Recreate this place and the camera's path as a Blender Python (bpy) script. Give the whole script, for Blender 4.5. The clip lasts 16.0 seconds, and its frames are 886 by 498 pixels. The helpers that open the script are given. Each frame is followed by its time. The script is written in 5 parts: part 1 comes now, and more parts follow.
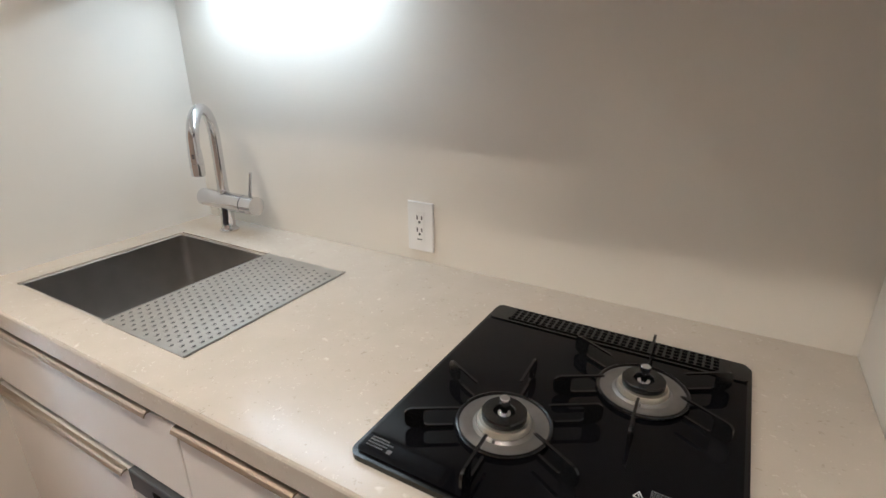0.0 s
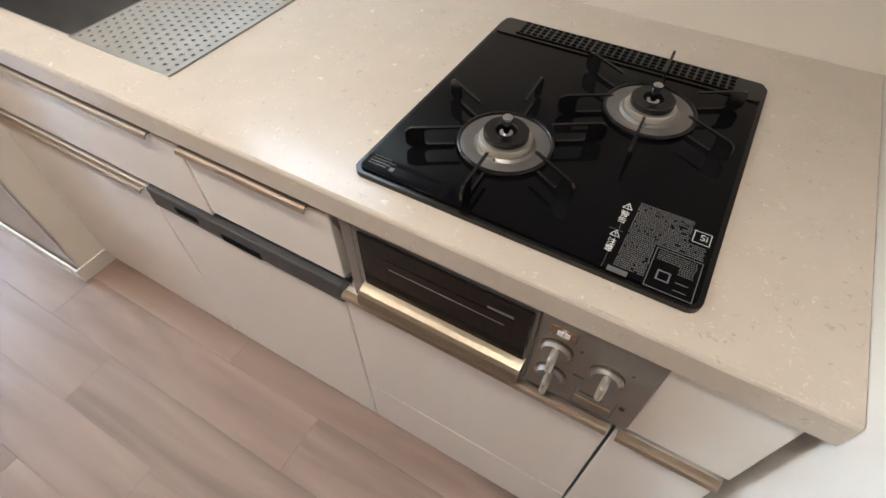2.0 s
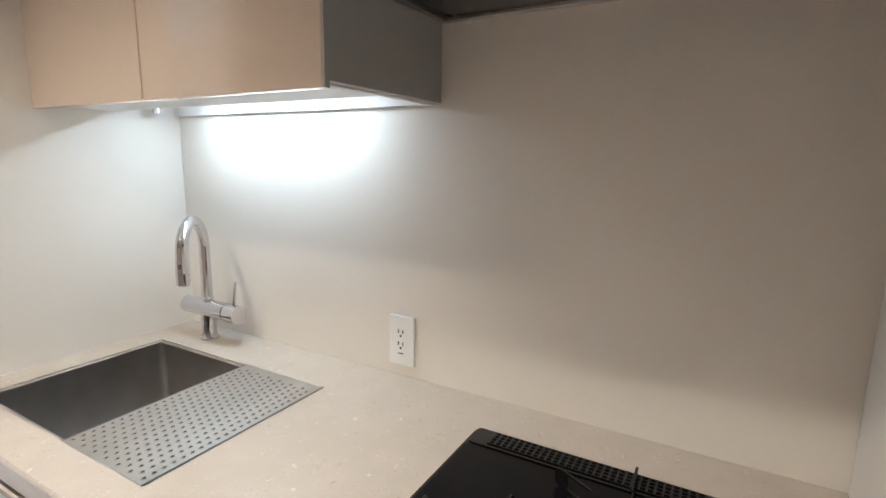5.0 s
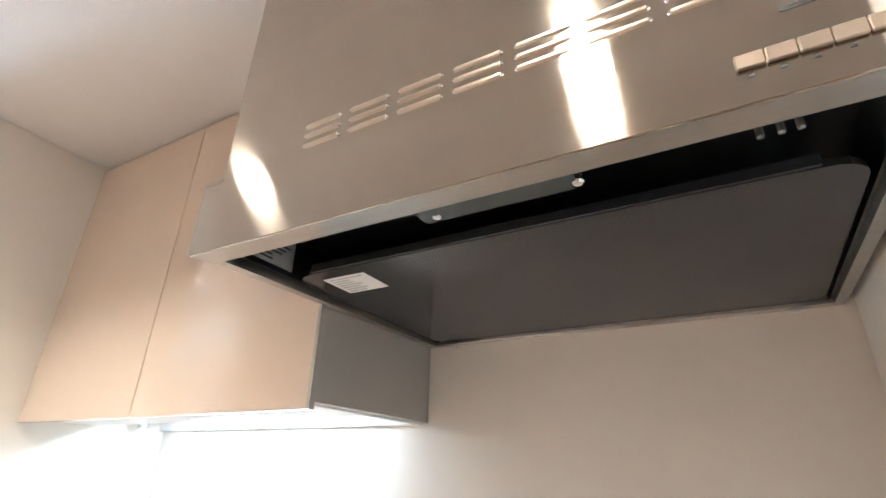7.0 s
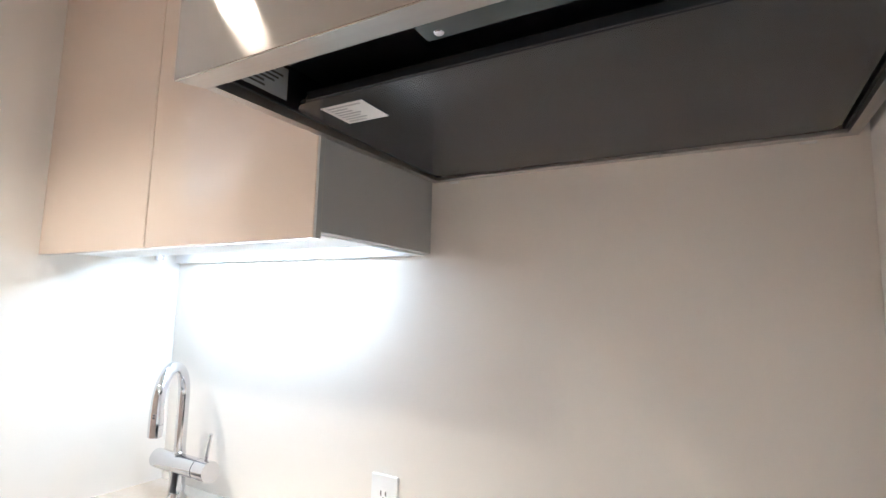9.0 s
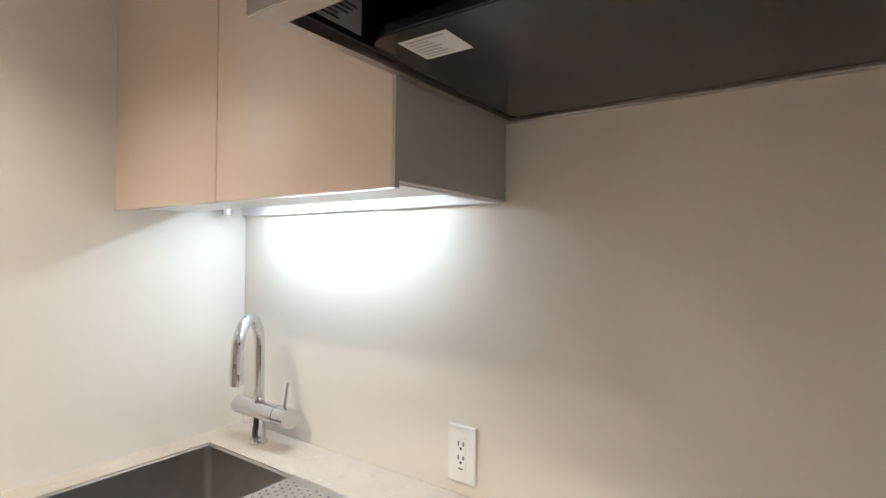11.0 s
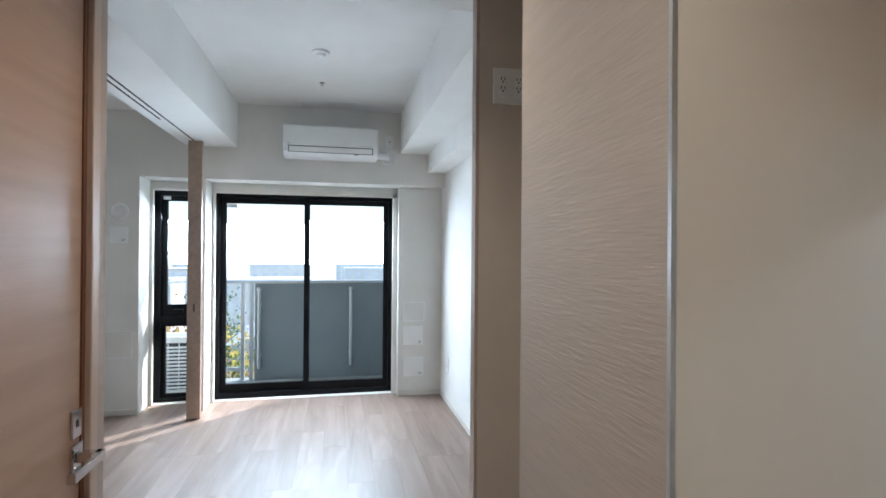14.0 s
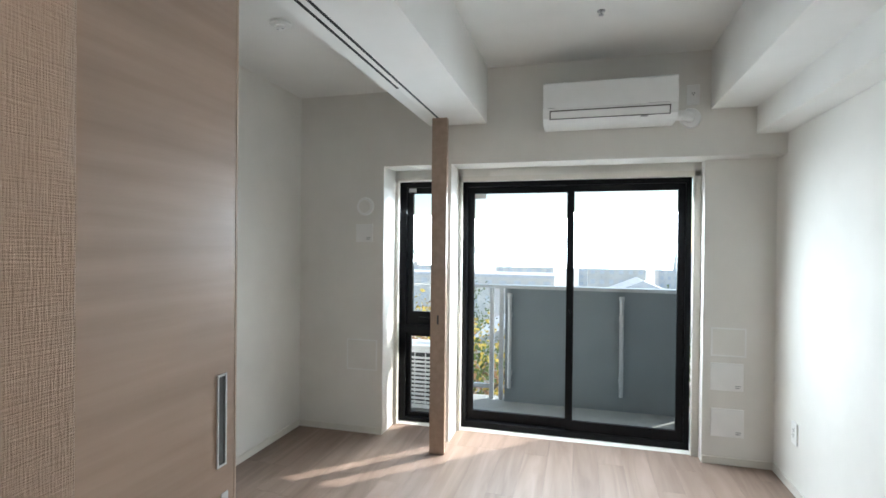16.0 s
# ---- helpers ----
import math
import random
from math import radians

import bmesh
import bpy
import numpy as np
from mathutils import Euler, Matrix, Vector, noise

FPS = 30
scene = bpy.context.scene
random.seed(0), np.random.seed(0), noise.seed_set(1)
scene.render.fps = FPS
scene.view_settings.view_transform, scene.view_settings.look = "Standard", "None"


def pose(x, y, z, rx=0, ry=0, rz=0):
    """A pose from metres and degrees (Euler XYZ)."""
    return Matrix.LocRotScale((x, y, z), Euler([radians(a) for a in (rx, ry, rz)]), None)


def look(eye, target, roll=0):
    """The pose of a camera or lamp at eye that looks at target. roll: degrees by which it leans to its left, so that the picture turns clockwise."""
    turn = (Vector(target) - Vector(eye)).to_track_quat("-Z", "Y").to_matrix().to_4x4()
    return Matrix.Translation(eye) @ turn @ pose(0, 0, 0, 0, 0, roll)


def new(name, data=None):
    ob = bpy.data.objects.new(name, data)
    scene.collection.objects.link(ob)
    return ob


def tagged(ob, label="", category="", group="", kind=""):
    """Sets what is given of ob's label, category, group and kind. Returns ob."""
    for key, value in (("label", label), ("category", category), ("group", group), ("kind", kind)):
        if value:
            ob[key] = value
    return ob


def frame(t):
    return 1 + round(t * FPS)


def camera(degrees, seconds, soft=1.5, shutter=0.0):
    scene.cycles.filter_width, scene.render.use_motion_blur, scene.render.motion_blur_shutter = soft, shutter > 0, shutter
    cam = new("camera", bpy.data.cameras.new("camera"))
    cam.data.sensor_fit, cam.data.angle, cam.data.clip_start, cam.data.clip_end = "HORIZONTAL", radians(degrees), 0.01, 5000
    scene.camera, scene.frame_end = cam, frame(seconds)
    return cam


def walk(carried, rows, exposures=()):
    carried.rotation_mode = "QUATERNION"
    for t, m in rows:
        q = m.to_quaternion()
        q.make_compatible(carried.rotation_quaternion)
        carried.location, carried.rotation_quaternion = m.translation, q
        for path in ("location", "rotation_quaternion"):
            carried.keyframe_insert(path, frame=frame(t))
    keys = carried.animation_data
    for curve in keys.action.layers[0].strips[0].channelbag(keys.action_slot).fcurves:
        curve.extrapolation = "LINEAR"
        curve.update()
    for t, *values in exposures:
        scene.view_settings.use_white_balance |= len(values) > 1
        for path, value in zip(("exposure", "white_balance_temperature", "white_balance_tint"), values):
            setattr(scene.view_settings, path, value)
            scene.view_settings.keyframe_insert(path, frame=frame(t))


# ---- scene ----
cam = camera(82.5, 16.0, soft=1.6)
# seconds, x, y, z, pitch, roll, yaw
ROWS = [
    (0, 1.480, -1.004, 1.336, -20.86, -0.25, 30.21),
    (0.5, 1.481, -0.992, 1.330, -29.57, -0.57, 30.51),
    (1, 1.486, -0.986, 1.328, -38.32, -0.93, 31.06),
    (1.5, 1.476, -0.990, 1.318, -46.14, -0.69, 30.60),
    (2, 1.472, -0.995, 1.311, -50.85, -0.37, 30.35),
    (2.5, 1.472, -0.994, 1.310, -50.20, -0.33, 30.27),
    (3, 1.475, -0.993, 1.316, -45.10, -0.19, 30.06),
    (3.5, 1.484, -0.984, 1.328, -36.83, -0.59, 30.53),
    (4, 1.481, -0.981, 1.348, -28.20, -0.17, 29.85),
    (4.5, 1.482, -0.994, 1.359, -18.99, 0.62, 28.93),
    (5, 1.502, -0.990, 1.384, -10.08, 0.90, 29.40),
    (5.2, 1.507, -0.987, 1.390, -6.43, 0.93, 29.62),
    (5.62, 1.512, -0.987, 1.394, 1.67, 1.03, 29.91),
    (6.04, 1.519, -0.988, 1.397, 10.09, 1.21, 30.01),
    (6.46, 1.527, -0.989, 1.399, 17.64, 1.41, 30.03),
    (6.88, 1.532, -0.989, 1.400, 23.09, 1.60, 30.06),
    (7.3, 1.534, -0.990, 1.399, 25.25, 1.70, 30.21),
    (7.5, 1.534, -0.989, 1.397, 25.30, 1.82, 30.32),
    (8, 1.529, -0.978, 1.398, 22.25, 1.77, 30.46),
    (8.5, 1.531, -0.981, 1.387, 14.05, 1.57, 30.03),
    (8.7, 1.529, -0.981, 1.384, 10.69, 1.52, 29.93),
    (9.12, 1.522, -0.977, 1.384, 5.08, 1.41, 29.55),
    (9.54, 1.506, -0.966, 1.386, 1.93, 1.16, 29.30),
    (9.96, 1.487, -0.955, 1.388, 0.56, 0.88, 29.35),
    (10.38, 1.468, -0.948, 1.390, 0.29, 0.66, 30.25),
    (10.8, 1.455, -0.950, 1.391, 0.42, 0.60, 32.42),
    (11, 1.442, -0.963, 1.391, 0.47, 0.70, 34.80),
    (11.5, 1.450, -0.963, 1.369, 1.26, 0.93, 45.99),
    (12, 1.400, -0.987, 1.372, 0.63, 0.67, 52.72),
    (12.5, 1.325, -1.053, 1.357, 1.00, 0.87, 58.04),
    (13, 1.103, -1.089, 1.331, 1.05, 0.82, 63.24),
    (13.5, 0.867, -1.114, 1.333, 0.07, 0.03, 69.80),
    (14, 0.503, -1.107, 1.325, 0.22, 0.42, 78.19),
    (14.5, 0.174, -1.163, 1.325, -0.19, 0.61, 85.66),
    (15, -0.095, -1.207, 1.330, -0.11, 0.68, 89.95),
    (15.5, -0.374, -1.259, 1.345, -0.28, 0.65, 95.54),
    (16, -0.601, -1.316, 1.352, -0.44, 0.58, 105.14),
]
EXPOSURES = [
    (0.0, 1.58, 5440, 5), (2.0, 1.86, 5440, 5), (3.5, 1.84, 5600, 5), (5.0, 1.75, 5390, 5), (7.5, 2.92, 5190, 5), (8.5, 2.78, 4950, 5), (11.0, 1.97, 5480, 5), (12.0, 1.46, 5620, 5), (12.5, 1.24, 5710, 5),
    (13.0, 0.85, 5700, 5), (13.5, 0.70, 5600, 5), (14.0, 0.62, 5500, 5), (14.5, 0.66, 5600, 5), (15.0, 0.70, 5780, 5), (15.5, 0.56, 5980, 5), (16.0, 0.53, 6050, 5),
]
walk(cam, [(t, pose(x, y, z, 0, 0, yaw) @ pose(0, 0, 0, 90 + pitch) @ pose(0, 0, 0, 0, 0, roll)) for t, x, y, z, pitch, roll, yaw in ROWS], EXPOSURES)

# ---- world, sun and lamps ----
SUN_DIR = Vector((-0.70, 0.71, 0.67)).normalized()
world = bpy.data.worlds.new("sky")
scene.world = world
world.use_nodes = True
sky = world.node_tree.nodes.new("ShaderNodeTexSky")
sky.sky_type = "NISHITA"
sky.sun_disc = False
sky.sun_elevation = math.asin(SUN_DIR.z)
sky.sun_rotation = math.atan2(SUN_DIR.x, SUN_DIR.y)
sky.dust_density = 1.0
world.node_tree.nodes["Background"].inputs[1].default_value = 0.15
world.node_tree.links.new(sky.outputs[0], world.node_tree.nodes["Background"].inputs[0])


def lamp(name, kind, energy, colour, place, target, **settings):
    data = bpy.data.lights.new(name, kind)
    data.energy, data.color = energy, colour
    for key, value in settings.items():
        if key == "size":
            data.size = value
        elif key == "size_y":
            data.shape, data.size_y = "RECTANGLE", value
        elif key == "angle":
            data.angle = value
        elif key == "spot":
            data.spot_size, data.spot_blend = value
        elif key == "soft":
            data.shadow_soft_size = value
        elif key == "spread":
            data.spread = value
    ob = new(name, data)
    ob.matrix_world = look(place, target)
    return ob


lamp("sun", "SUN", 5.0, (1.0, 0.93, 0.84), SUN_DIR * 30, (0, 0, 0), angle=radians(0.53))
WARM = (1.0, 0.79, 0.59)
DOWNLIGHTS = ((-0.62, -1.11), (0.38, -1.11), (1.38, -1.11))
for dx, dy in DOWNLIGHTS:
    lamp("downlight_lamp", "SPOT", 45.0, WARM, (dx, dy, 2.205), (dx, dy, 0), spot=(radians(128), 1.0), soft=0.045)
lamp("led_bar_lamp", "AREA", 0.70, (0.90, 0.95, 0.96), (0.45, -0.105, 1.538), (0.45, -0.105, 0), size=0.56, size_y=0.02)


# sky light through the upper panes of the two windows
lamp("slider_daylight", "AREA", 32.0, (0.88, 0.95, 1.0), (-4.405, -1.38, 1.45), (-2.9, -1.38, 0.3), size=1.44, size_y=0.66, spread=radians(155))
lamp("narrow_window_daylight", "AREA", 6.5, (0.84, 0.93, 1.0), (-4.405, -2.46, 1.45), (-2.9, -2.46, 0.3), size=0.30, size_y=0.66, spread=radians(155))


# ---- materials ----
def material(name, base, rough=0.5, metal=0.0, second=None, scale=8.0, amount=0.5, bump=0.0, bump_scale=200.0, stretch=(1, 1, 1), random_tint=0.0, coat=0.0, detail=6.0):
    """A surface with two scales of variation in colour and a fine relief."""
    m = bpy.data.materials.new(name)
    m.use_nodes = True
    nodes, links = m.node_tree.nodes, m.node_tree.links
    shader = nodes["Principled BSDF"]
    shader.inputs["Roughness"].default_value = rough
    shader.inputs["Metallic"].default_value = metal
    shader.inputs["Coat Weight"].default_value = coat
    shader.inputs["Coat Roughness"].default_value = 0.08
    coords = nodes.new("ShaderNodeTexCoord")
    mapping = nodes.new("ShaderNodeMapping")
    mapping.inputs["Scale"].default_value = stretch
    links.new(coords.outputs["Object"], mapping.inputs["Vector"])
    place = mapping.outputs["Vector"]
    if random_tint:
        info = nodes.new("ShaderNodeObjectInfo")
        shift = nodes.new("ShaderNodeVectorMath")
        shift.operation = "MULTIPLY_ADD"
        shift.inputs[1].default_value = (37.0, 19.0, 53.0)
        links.new(info.outputs["Random"], shift.inputs[0])
        links.new(mapping.outputs["Vector"], shift.inputs[2])
        place = shift.outputs["Vector"]
    second = second or tuple(c * 0.9 for c in base)
    big = nodes.new("ShaderNodeTexNoise")
    big.inputs["Scale"].default_value = scale
    big.inputs["Detail"].default_value = detail
    links.new(place, big.inputs["Vector"])
    ramp = nodes.new("ShaderNodeValToRGB")
    ramp.color_ramp.elements[0].position, ramp.color_ramp.elements[1].position = 0.5 - 0.25 * amount, 0.5 + 0.25 * amount
    ramp.color_ramp.elements[0].color, ramp.color_ramp.elements[1].color = (*second, 1), (*base, 1)
    links.new(big.outputs["Fac"], ramp.inputs["Fac"])
    colour = ramp.outputs["Color"]
    if random_tint:
        value = nodes.new("ShaderNodeHueSaturation")
        spread = nodes.new("ShaderNodeMapRange")
        spread.inputs["To Min"].default_value, spread.inputs["To Max"].default_value = 1 - random_tint, 1 + random_tint
        links.new(info.outputs["Random"], spread.inputs["Value"])
        links.new(spread.outputs["Result"], value.inputs["Value"])
        links.new(colour, value.inputs["Color"])
        colour = value.outputs["Color"]
    links.new(colour, shader.inputs["Base Color"])
    small = nodes.new("ShaderNodeTexNoise")
    small.inputs["Scale"].default_value = bump_scale
    small.inputs["Detail"].default_value = 4.0
    links.new(place, small.inputs["Vector"])
    if bump:
        relief = nodes.new("ShaderNodeBump")
        relief.inputs["Strength"].default_value = bump
        relief.inputs["Distance"].default_value = 0.002
        links.new(small.outputs["Fac"], relief.inputs["Height"])
        links.new(relief.outputs["Normal"], shader.inputs["Normal"])
    gloss = nodes.new("ShaderNodeMapRange")
    gloss.inputs["To Min"].default_value, gloss.inputs["To Max"].default_value = max(rough * 0.85, 0.02), min(rough * 1.15, 1)
    links.new(small.outputs["Fac"], gloss.inputs["Value"])
    links.new(gloss.outputs["Result"], shader.inputs["Roughness"])
    return m


def glowing(name, colour, strength):
    m = bpy.data.materials.new(name)
    m.use_nodes = True
    shader = m.node_tree.nodes["Principled BSDF"]
    shader.inputs["Base Color"].default_value = (0.8, 0.8, 0.8, 1)
    shader.inputs["Emission Color"].default_value = (*colour, 1)
    shader.inputs["Emission Strength"].default_value = strength
    return m


def stone_material():
    """Beige engineered stone with pale and dark flecks."""
    m = material("beige_quartz", (0.525, 0.467, 0.395), 0.20, second=(0.485, 0.43, 0.36), scale=14, amount=1.0, bump=0.0)
    nodes, links = m.node_tree.nodes, m.node_tree.links
    shader, ramp = nodes["Principled BSDF"], nodes["Color Ramp"]
    last = ramp.outputs["Color"]
    coords = nodes["Texture Coordinate"]
    shader.inputs["Specular IOR Level"].default_value = 0.35
    for scale, low, high, tint in ((75, 0.12, 0.26, (0.74, 0.69, 0.62)), (23, 0.05, 0.13, (0.82, 0.79, 0.73)), (60, 0.10, 0.22, (0.27, 0.22, 0.17)), (26, 0.03, 0.09, (0.22, 0.19, 0.15))):
        warp = nodes.new("ShaderNodeTexNoise")
        warp.inputs["Scale"].default_value = scale * 1.7
        add = nodes.new("ShaderNodeVectorMath")
        add.operation = "MULTIPLY_ADD"
        add.inputs[1].default_value = (0.03, 0.03, 0.03)
        links.new(coords.outputs["Object"], warp.inputs["Vector"])
        links.new(warp.outputs["Color"], add.inputs[0])
        links.new(coords.outputs["Object"], add.inputs[2])
        cells = nodes.new("ShaderNodeTexVoronoi")
        cells.inputs["Scale"].default_value = scale
        links.new(add.outputs["Vector"], cells.inputs["Vector"])
        pick = nodes.new("ShaderNodeMapRange")
        pick.inputs["From Min"].default_value, pick.inputs["From Max"].default_value = low, high
        pick.inputs["To Min"].default_value, pick.inputs["To Max"].default_value = 0.43, 0.0
        links.new(cells.outputs["Distance"], pick.inputs["Value"])
        few = nodes.new("ShaderNodeTexNoise")
        few.inputs["Scale"].default_value = scale * 0.35
        links.new(coords.outputs["Object"], few.inputs["Vector"])
        gate = nodes.new("ShaderNodeMapRange")
        gate.inputs["From Min"].default_value, gate.inputs["From Max"].default_value = 0.46, 0.60
        links.new(few.outputs["Fac"], gate.inputs["Value"])
        both = nodes.new("ShaderNodeMath")
        both.operation = "MULTIPLY"
        links.new(pick.outputs["Result"], both.inputs[0])
        links.new(gate.outputs["Result"], both.inputs[1])
        mix = nodes.new("ShaderNodeMix")
        mix.data_type = "RGBA"
        mix.inputs["B"].default_value = (*tint, 1)
        links.new(both.outputs["Value"], mix.inputs["Factor"])
        links.new(last, mix.inputs["A"])
        last = mix.outputs["Result"]
    links.new(last, shader.inputs["Base Color"])
    return m


def wood_material(name, light, dark, rough, across, random_tint=0.0, along="x", bump=0.15):
    """Wood-grain laminate: long fibres with slow waves along one axis."""
    stretch = {"x": (0.06, 1, 1), "y": (1, 0.06, 1), "z": (1, 1, 0.06)}[along]
    return material(name, light, rough, second=dark, scale=across, amount=1.1, bump=bump, bump_scale=across * 9, stretch=stretch, random_tint=random_tint)


def woven_material(name, base, second, stretch, scale=420.0, bump=0.5, cross=None):
    """Embossed wallpaper: fine drawn-out ripples, and crossing threads where it is woven."""
    m = material(name, base, 0.75, second=second, scale=scale * 0.4, amount=1.2, bump=bump, bump_scale=scale, stretch=stretch)
    if cross:
        nodes, links = m.node_tree.nodes, m.node_tree.links
        mapping = nodes.new("ShaderNodeMapping")
        mapping.inputs["Scale"].default_value = cross
        links.new(nodes["Texture Coordinate"].outputs["Object"], mapping.inputs["Vector"])
        threads = nodes.new("ShaderNodeTexNoise")
        threads.inputs["Scale"].default_value = scale
        links.new(mapping.outputs["Vector"], threads.inputs["Vector"])
        both = nodes.new("ShaderNodeMath")
        links.new(threads.outputs["Fac"], both.inputs[0])
        links.new(nodes["Noise Texture.001"].outputs["Fac"], both.inputs[1])
        links.new(both.outputs["Value"], nodes["Bump"].inputs["Height"])
        tone = nodes.new("ShaderNodeMix")
        tone.data_type = "RGBA"
        tone.inputs["B"].default_value = (*second, 1)
        links.new(threads.outputs["Fac"], tone.inputs["Factor"])
        links.new(nodes["Color Ramp"].outputs["Color"], tone.inputs["A"])
        links.new(tone.outputs["Result"], nodes["Principled BSDF"].inputs["Base Color"])
    return m


def glass_material():
    m = bpy.data.materials.new("window_glass")
    m.use_nodes = True
    shader = m.node_tree.nodes["Principled BSDF"]
    shader.inputs["Base Color"].default_value = (0.97, 0.99, 0.99, 1)
    shader.inputs["Roughness"].default_value = 0.0
    shader.inputs["IOR"].default_value = 1.1
    shader.inputs["Transmission Weight"].default_value = 1.0
    return m


M_WALL = material("off_white_wallpaper", (0.76, 0.74, 0.70), 0.85, second=(0.72, 0.70, 0.66), scale=3, bump=0.35, bump_scale=260)
M_CEIL = material("white_ceiling_paper", (0.80, 0.79, 0.765), 0.9, second=(0.765, 0.755, 0.73), scale=3, bump=0.3, bump_scale=260)
M_PANEL = material("ivory_enamel_panel", (0.77, 0.725, 0.655), 0.38, second=(0.75, 0.705, 0.635), scale=2, amount=1.5, bump=0.05, bump_scale=90)
M_PANEL.node_tree.nodes["Principled BSDF"].inputs["Specular IOR Level"].default_value = 0.3
M_ACCENT = woven_material("ribbed_beige_wallpaper", (0.47, 0.415, 0.355), (0.42, 0.365, 0.31), (0.10, 0.10, 1), scale=190, bump=0.42)
# darker than the off-white walls: the niche's shade is put into the colour
M_NICHE = material("shaded_niche_wallpaper", (0.60, 0.54, 0.47), 0.85, second=(0.56, 0.50, 0.435), scale=3, bump=0.3, bump_scale=300)
M_WEAVE = woven_material("woven_beige_wallpaper", (0.49, 0.40, 0.335), (0.405, 0.32, 0.265), (0.07, 0.07, 1), scale=600, bump=0.8, cross=(1, 1, 0.07))
M_TRIM = material("ivory_trim", (0.74, 0.71, 0.65), 0.55, scale=4, amount=1.0)
M_STONE = stone_material()
M_FRONT = material("cream_cabinet_front", (0.74, 0.70, 0.65), 0.2, second=(0.72, 0.68, 0.63), scale=2, amount=1.4, coat=0.3)
M_UPPER = material("greige_gloss_front", (0.70, 0.595, 0.475), 0.05, second=(0.685, 0.57, 0.46), scale=2, amount=1.4, coat=0.5)
M_CARCASS = material("grey_cabinet_side", (0.42, 0.41, 0.385), 0.45, scale=3)
M_INNER = material("white_cabinet_underside", (0.78, 0.78, 0.77), 0.5, scale=3)
M_HANDLE = material("champagne_handle", (0.34, 0.27, 0.20), 0.40, metal=0.75, scale=5, stretch=(0.05, 1, 1), bump=0.05, bump_scale=300)
M_DARKRAIL = material("dark_grey_rail", (0.055, 0.055, 0.056), 0.55, scale=6)
M_STEEL = material("brushed_stainless", (0.44, 0.378, 0.305), 0.09, metal=1.0, second=(0.425, 0.364, 0.292), scale=30, stretch=(0.02, 1, 1), bump=0.015, bump_scale=500)
steel_shader = M_STEEL.node_tree.nodes["Principled BSDF"]
steel_shader.inputs["Anisotropic"].default_value = 0.97
steel_shader.inputs["Anisotropic Rotation"].default_value = 0.25
turn_axis = M_STEEL.node_tree.nodes.new("ShaderNodeTangent")
turn_axis.direction_type, turn_axis.axis = "RADIAL", "Z"
M_STEEL.node_tree.links.new(turn_axis.outputs["Tangent"], steel_shader.inputs["Tangent"])
M_LOUVRE = material("pressed_steel_louvre", (0.52, 0.44, 0.35), 0.34, metal=1.0, scale=40, stretch=(0.05, 1, 1))
M_BUTTON = material("satin_button", (0.36, 0.29, 0.225), 0.35, metal=0.8, scale=20)
M_LIP = material("satin_steel_lip", (0.50, 0.48, 0.45), 0.36, metal=1.0, second=(0.47, 0.45, 0.42), scale=30, stretch=(0.02, 1, 1), bump=0.02, bump_scale=400)
M_SINK = material("satin_sink_steel", (0.50, 0.475, 0.45), 0.36, metal=1.0, second=(0.45, 0.43, 0.405), scale=16, bump=0.05, bump_scale=300)
M_PLATE = material("perforated_steel", (0.55, 0.525, 0.485), 0.4, metal=1.0, scale=20, stretch=(1, 0.05, 1), bump=0.05, bump_scale=400)
M_CHROME = material("polished_chrome", (0.72, 0.72, 0.74), 0.06, metal=1.0, scale=5, amount=1.0)
M_BLACKGLASS = material("black_glass_top", (0.004, 0.004, 0.005), 0.05, scale=4)
M_BLACKGLASS.node_tree.nodes["Principled BSDF"].inputs["Specular IOR Level"].default_value = 0.16
M_BLACK = material("black_enamel", (0.006, 0.006, 0.006), 0.24, scale=12, bump=0.1, bump_scale=400)
M_BURNER = material("grey_burner_dish", (0.24, 0.23, 0.22), 0.42, metal=0.7, second=(0.19, 0.18, 0.17), scale=18)
M_ALU = material("cast_aluminium", (0.62, 0.58, 0.50), 0.4, metal=0.9, scale=20)
M_WHITE = material("white_plastic", (0.86, 0.855, 0.84), 0.35, scale=5, amount=1.0)
M_DIMTEXT = material("dim_print", (0.12, 0.12, 0.12), 0.6, scale=9)
M_GREYTEXT = material("pale_print", (0.62, 0.62, 0.61), 0.6, scale=9)
M_DARKTEXT = material("dark_print", (0.05, 0.05, 0.05), 0.6, scale=9)
M_STICKER = material("white_sticker", (0.75, 0.75, 0.74), 0.5, scale=9)
M_SILVERSTICK = material("grey_sticker", (0.42, 0.425, 0.43), 0.45, scale=9)
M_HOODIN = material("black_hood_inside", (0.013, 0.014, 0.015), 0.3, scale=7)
M_BAFFLE = material("dark_grey_baffle", (0.024, 0.026, 0.029), 0.20, second=(0.021, 0.023, 0.025), scale=3)
M_GRILLGLASS = material("smoked_grill_glass", (0.004, 0.0035, 0.003), 0.05, scale=4)
M_GRILLGLASS.node_tree.nodes["Principled BSDF"].inputs["Specular IOR Level"].default_value = 0.25
# dead black for flat patches that paint the shade inside slots and openings
M_SLOT = material("recess_shade_black", (0.002, 0.002, 0.002), 0.9, scale=9)
M_SLOT.node_tree.nodes["Principled BSDF"].inputs["Specular IOR Level"].default_value = 0.05
M_GRILLBAR = material("satin_gold_bar", (0.33, 0.28, 0.21), 0.42, metal=0.9, scale=12, stretch=(0.05, 1, 1))
M_GREYPANEL = material("grey_grill_panel", (0.24, 0.225, 0.21), 0.4, metal=0.5, scale=10, stretch=(0.05, 1, 1))
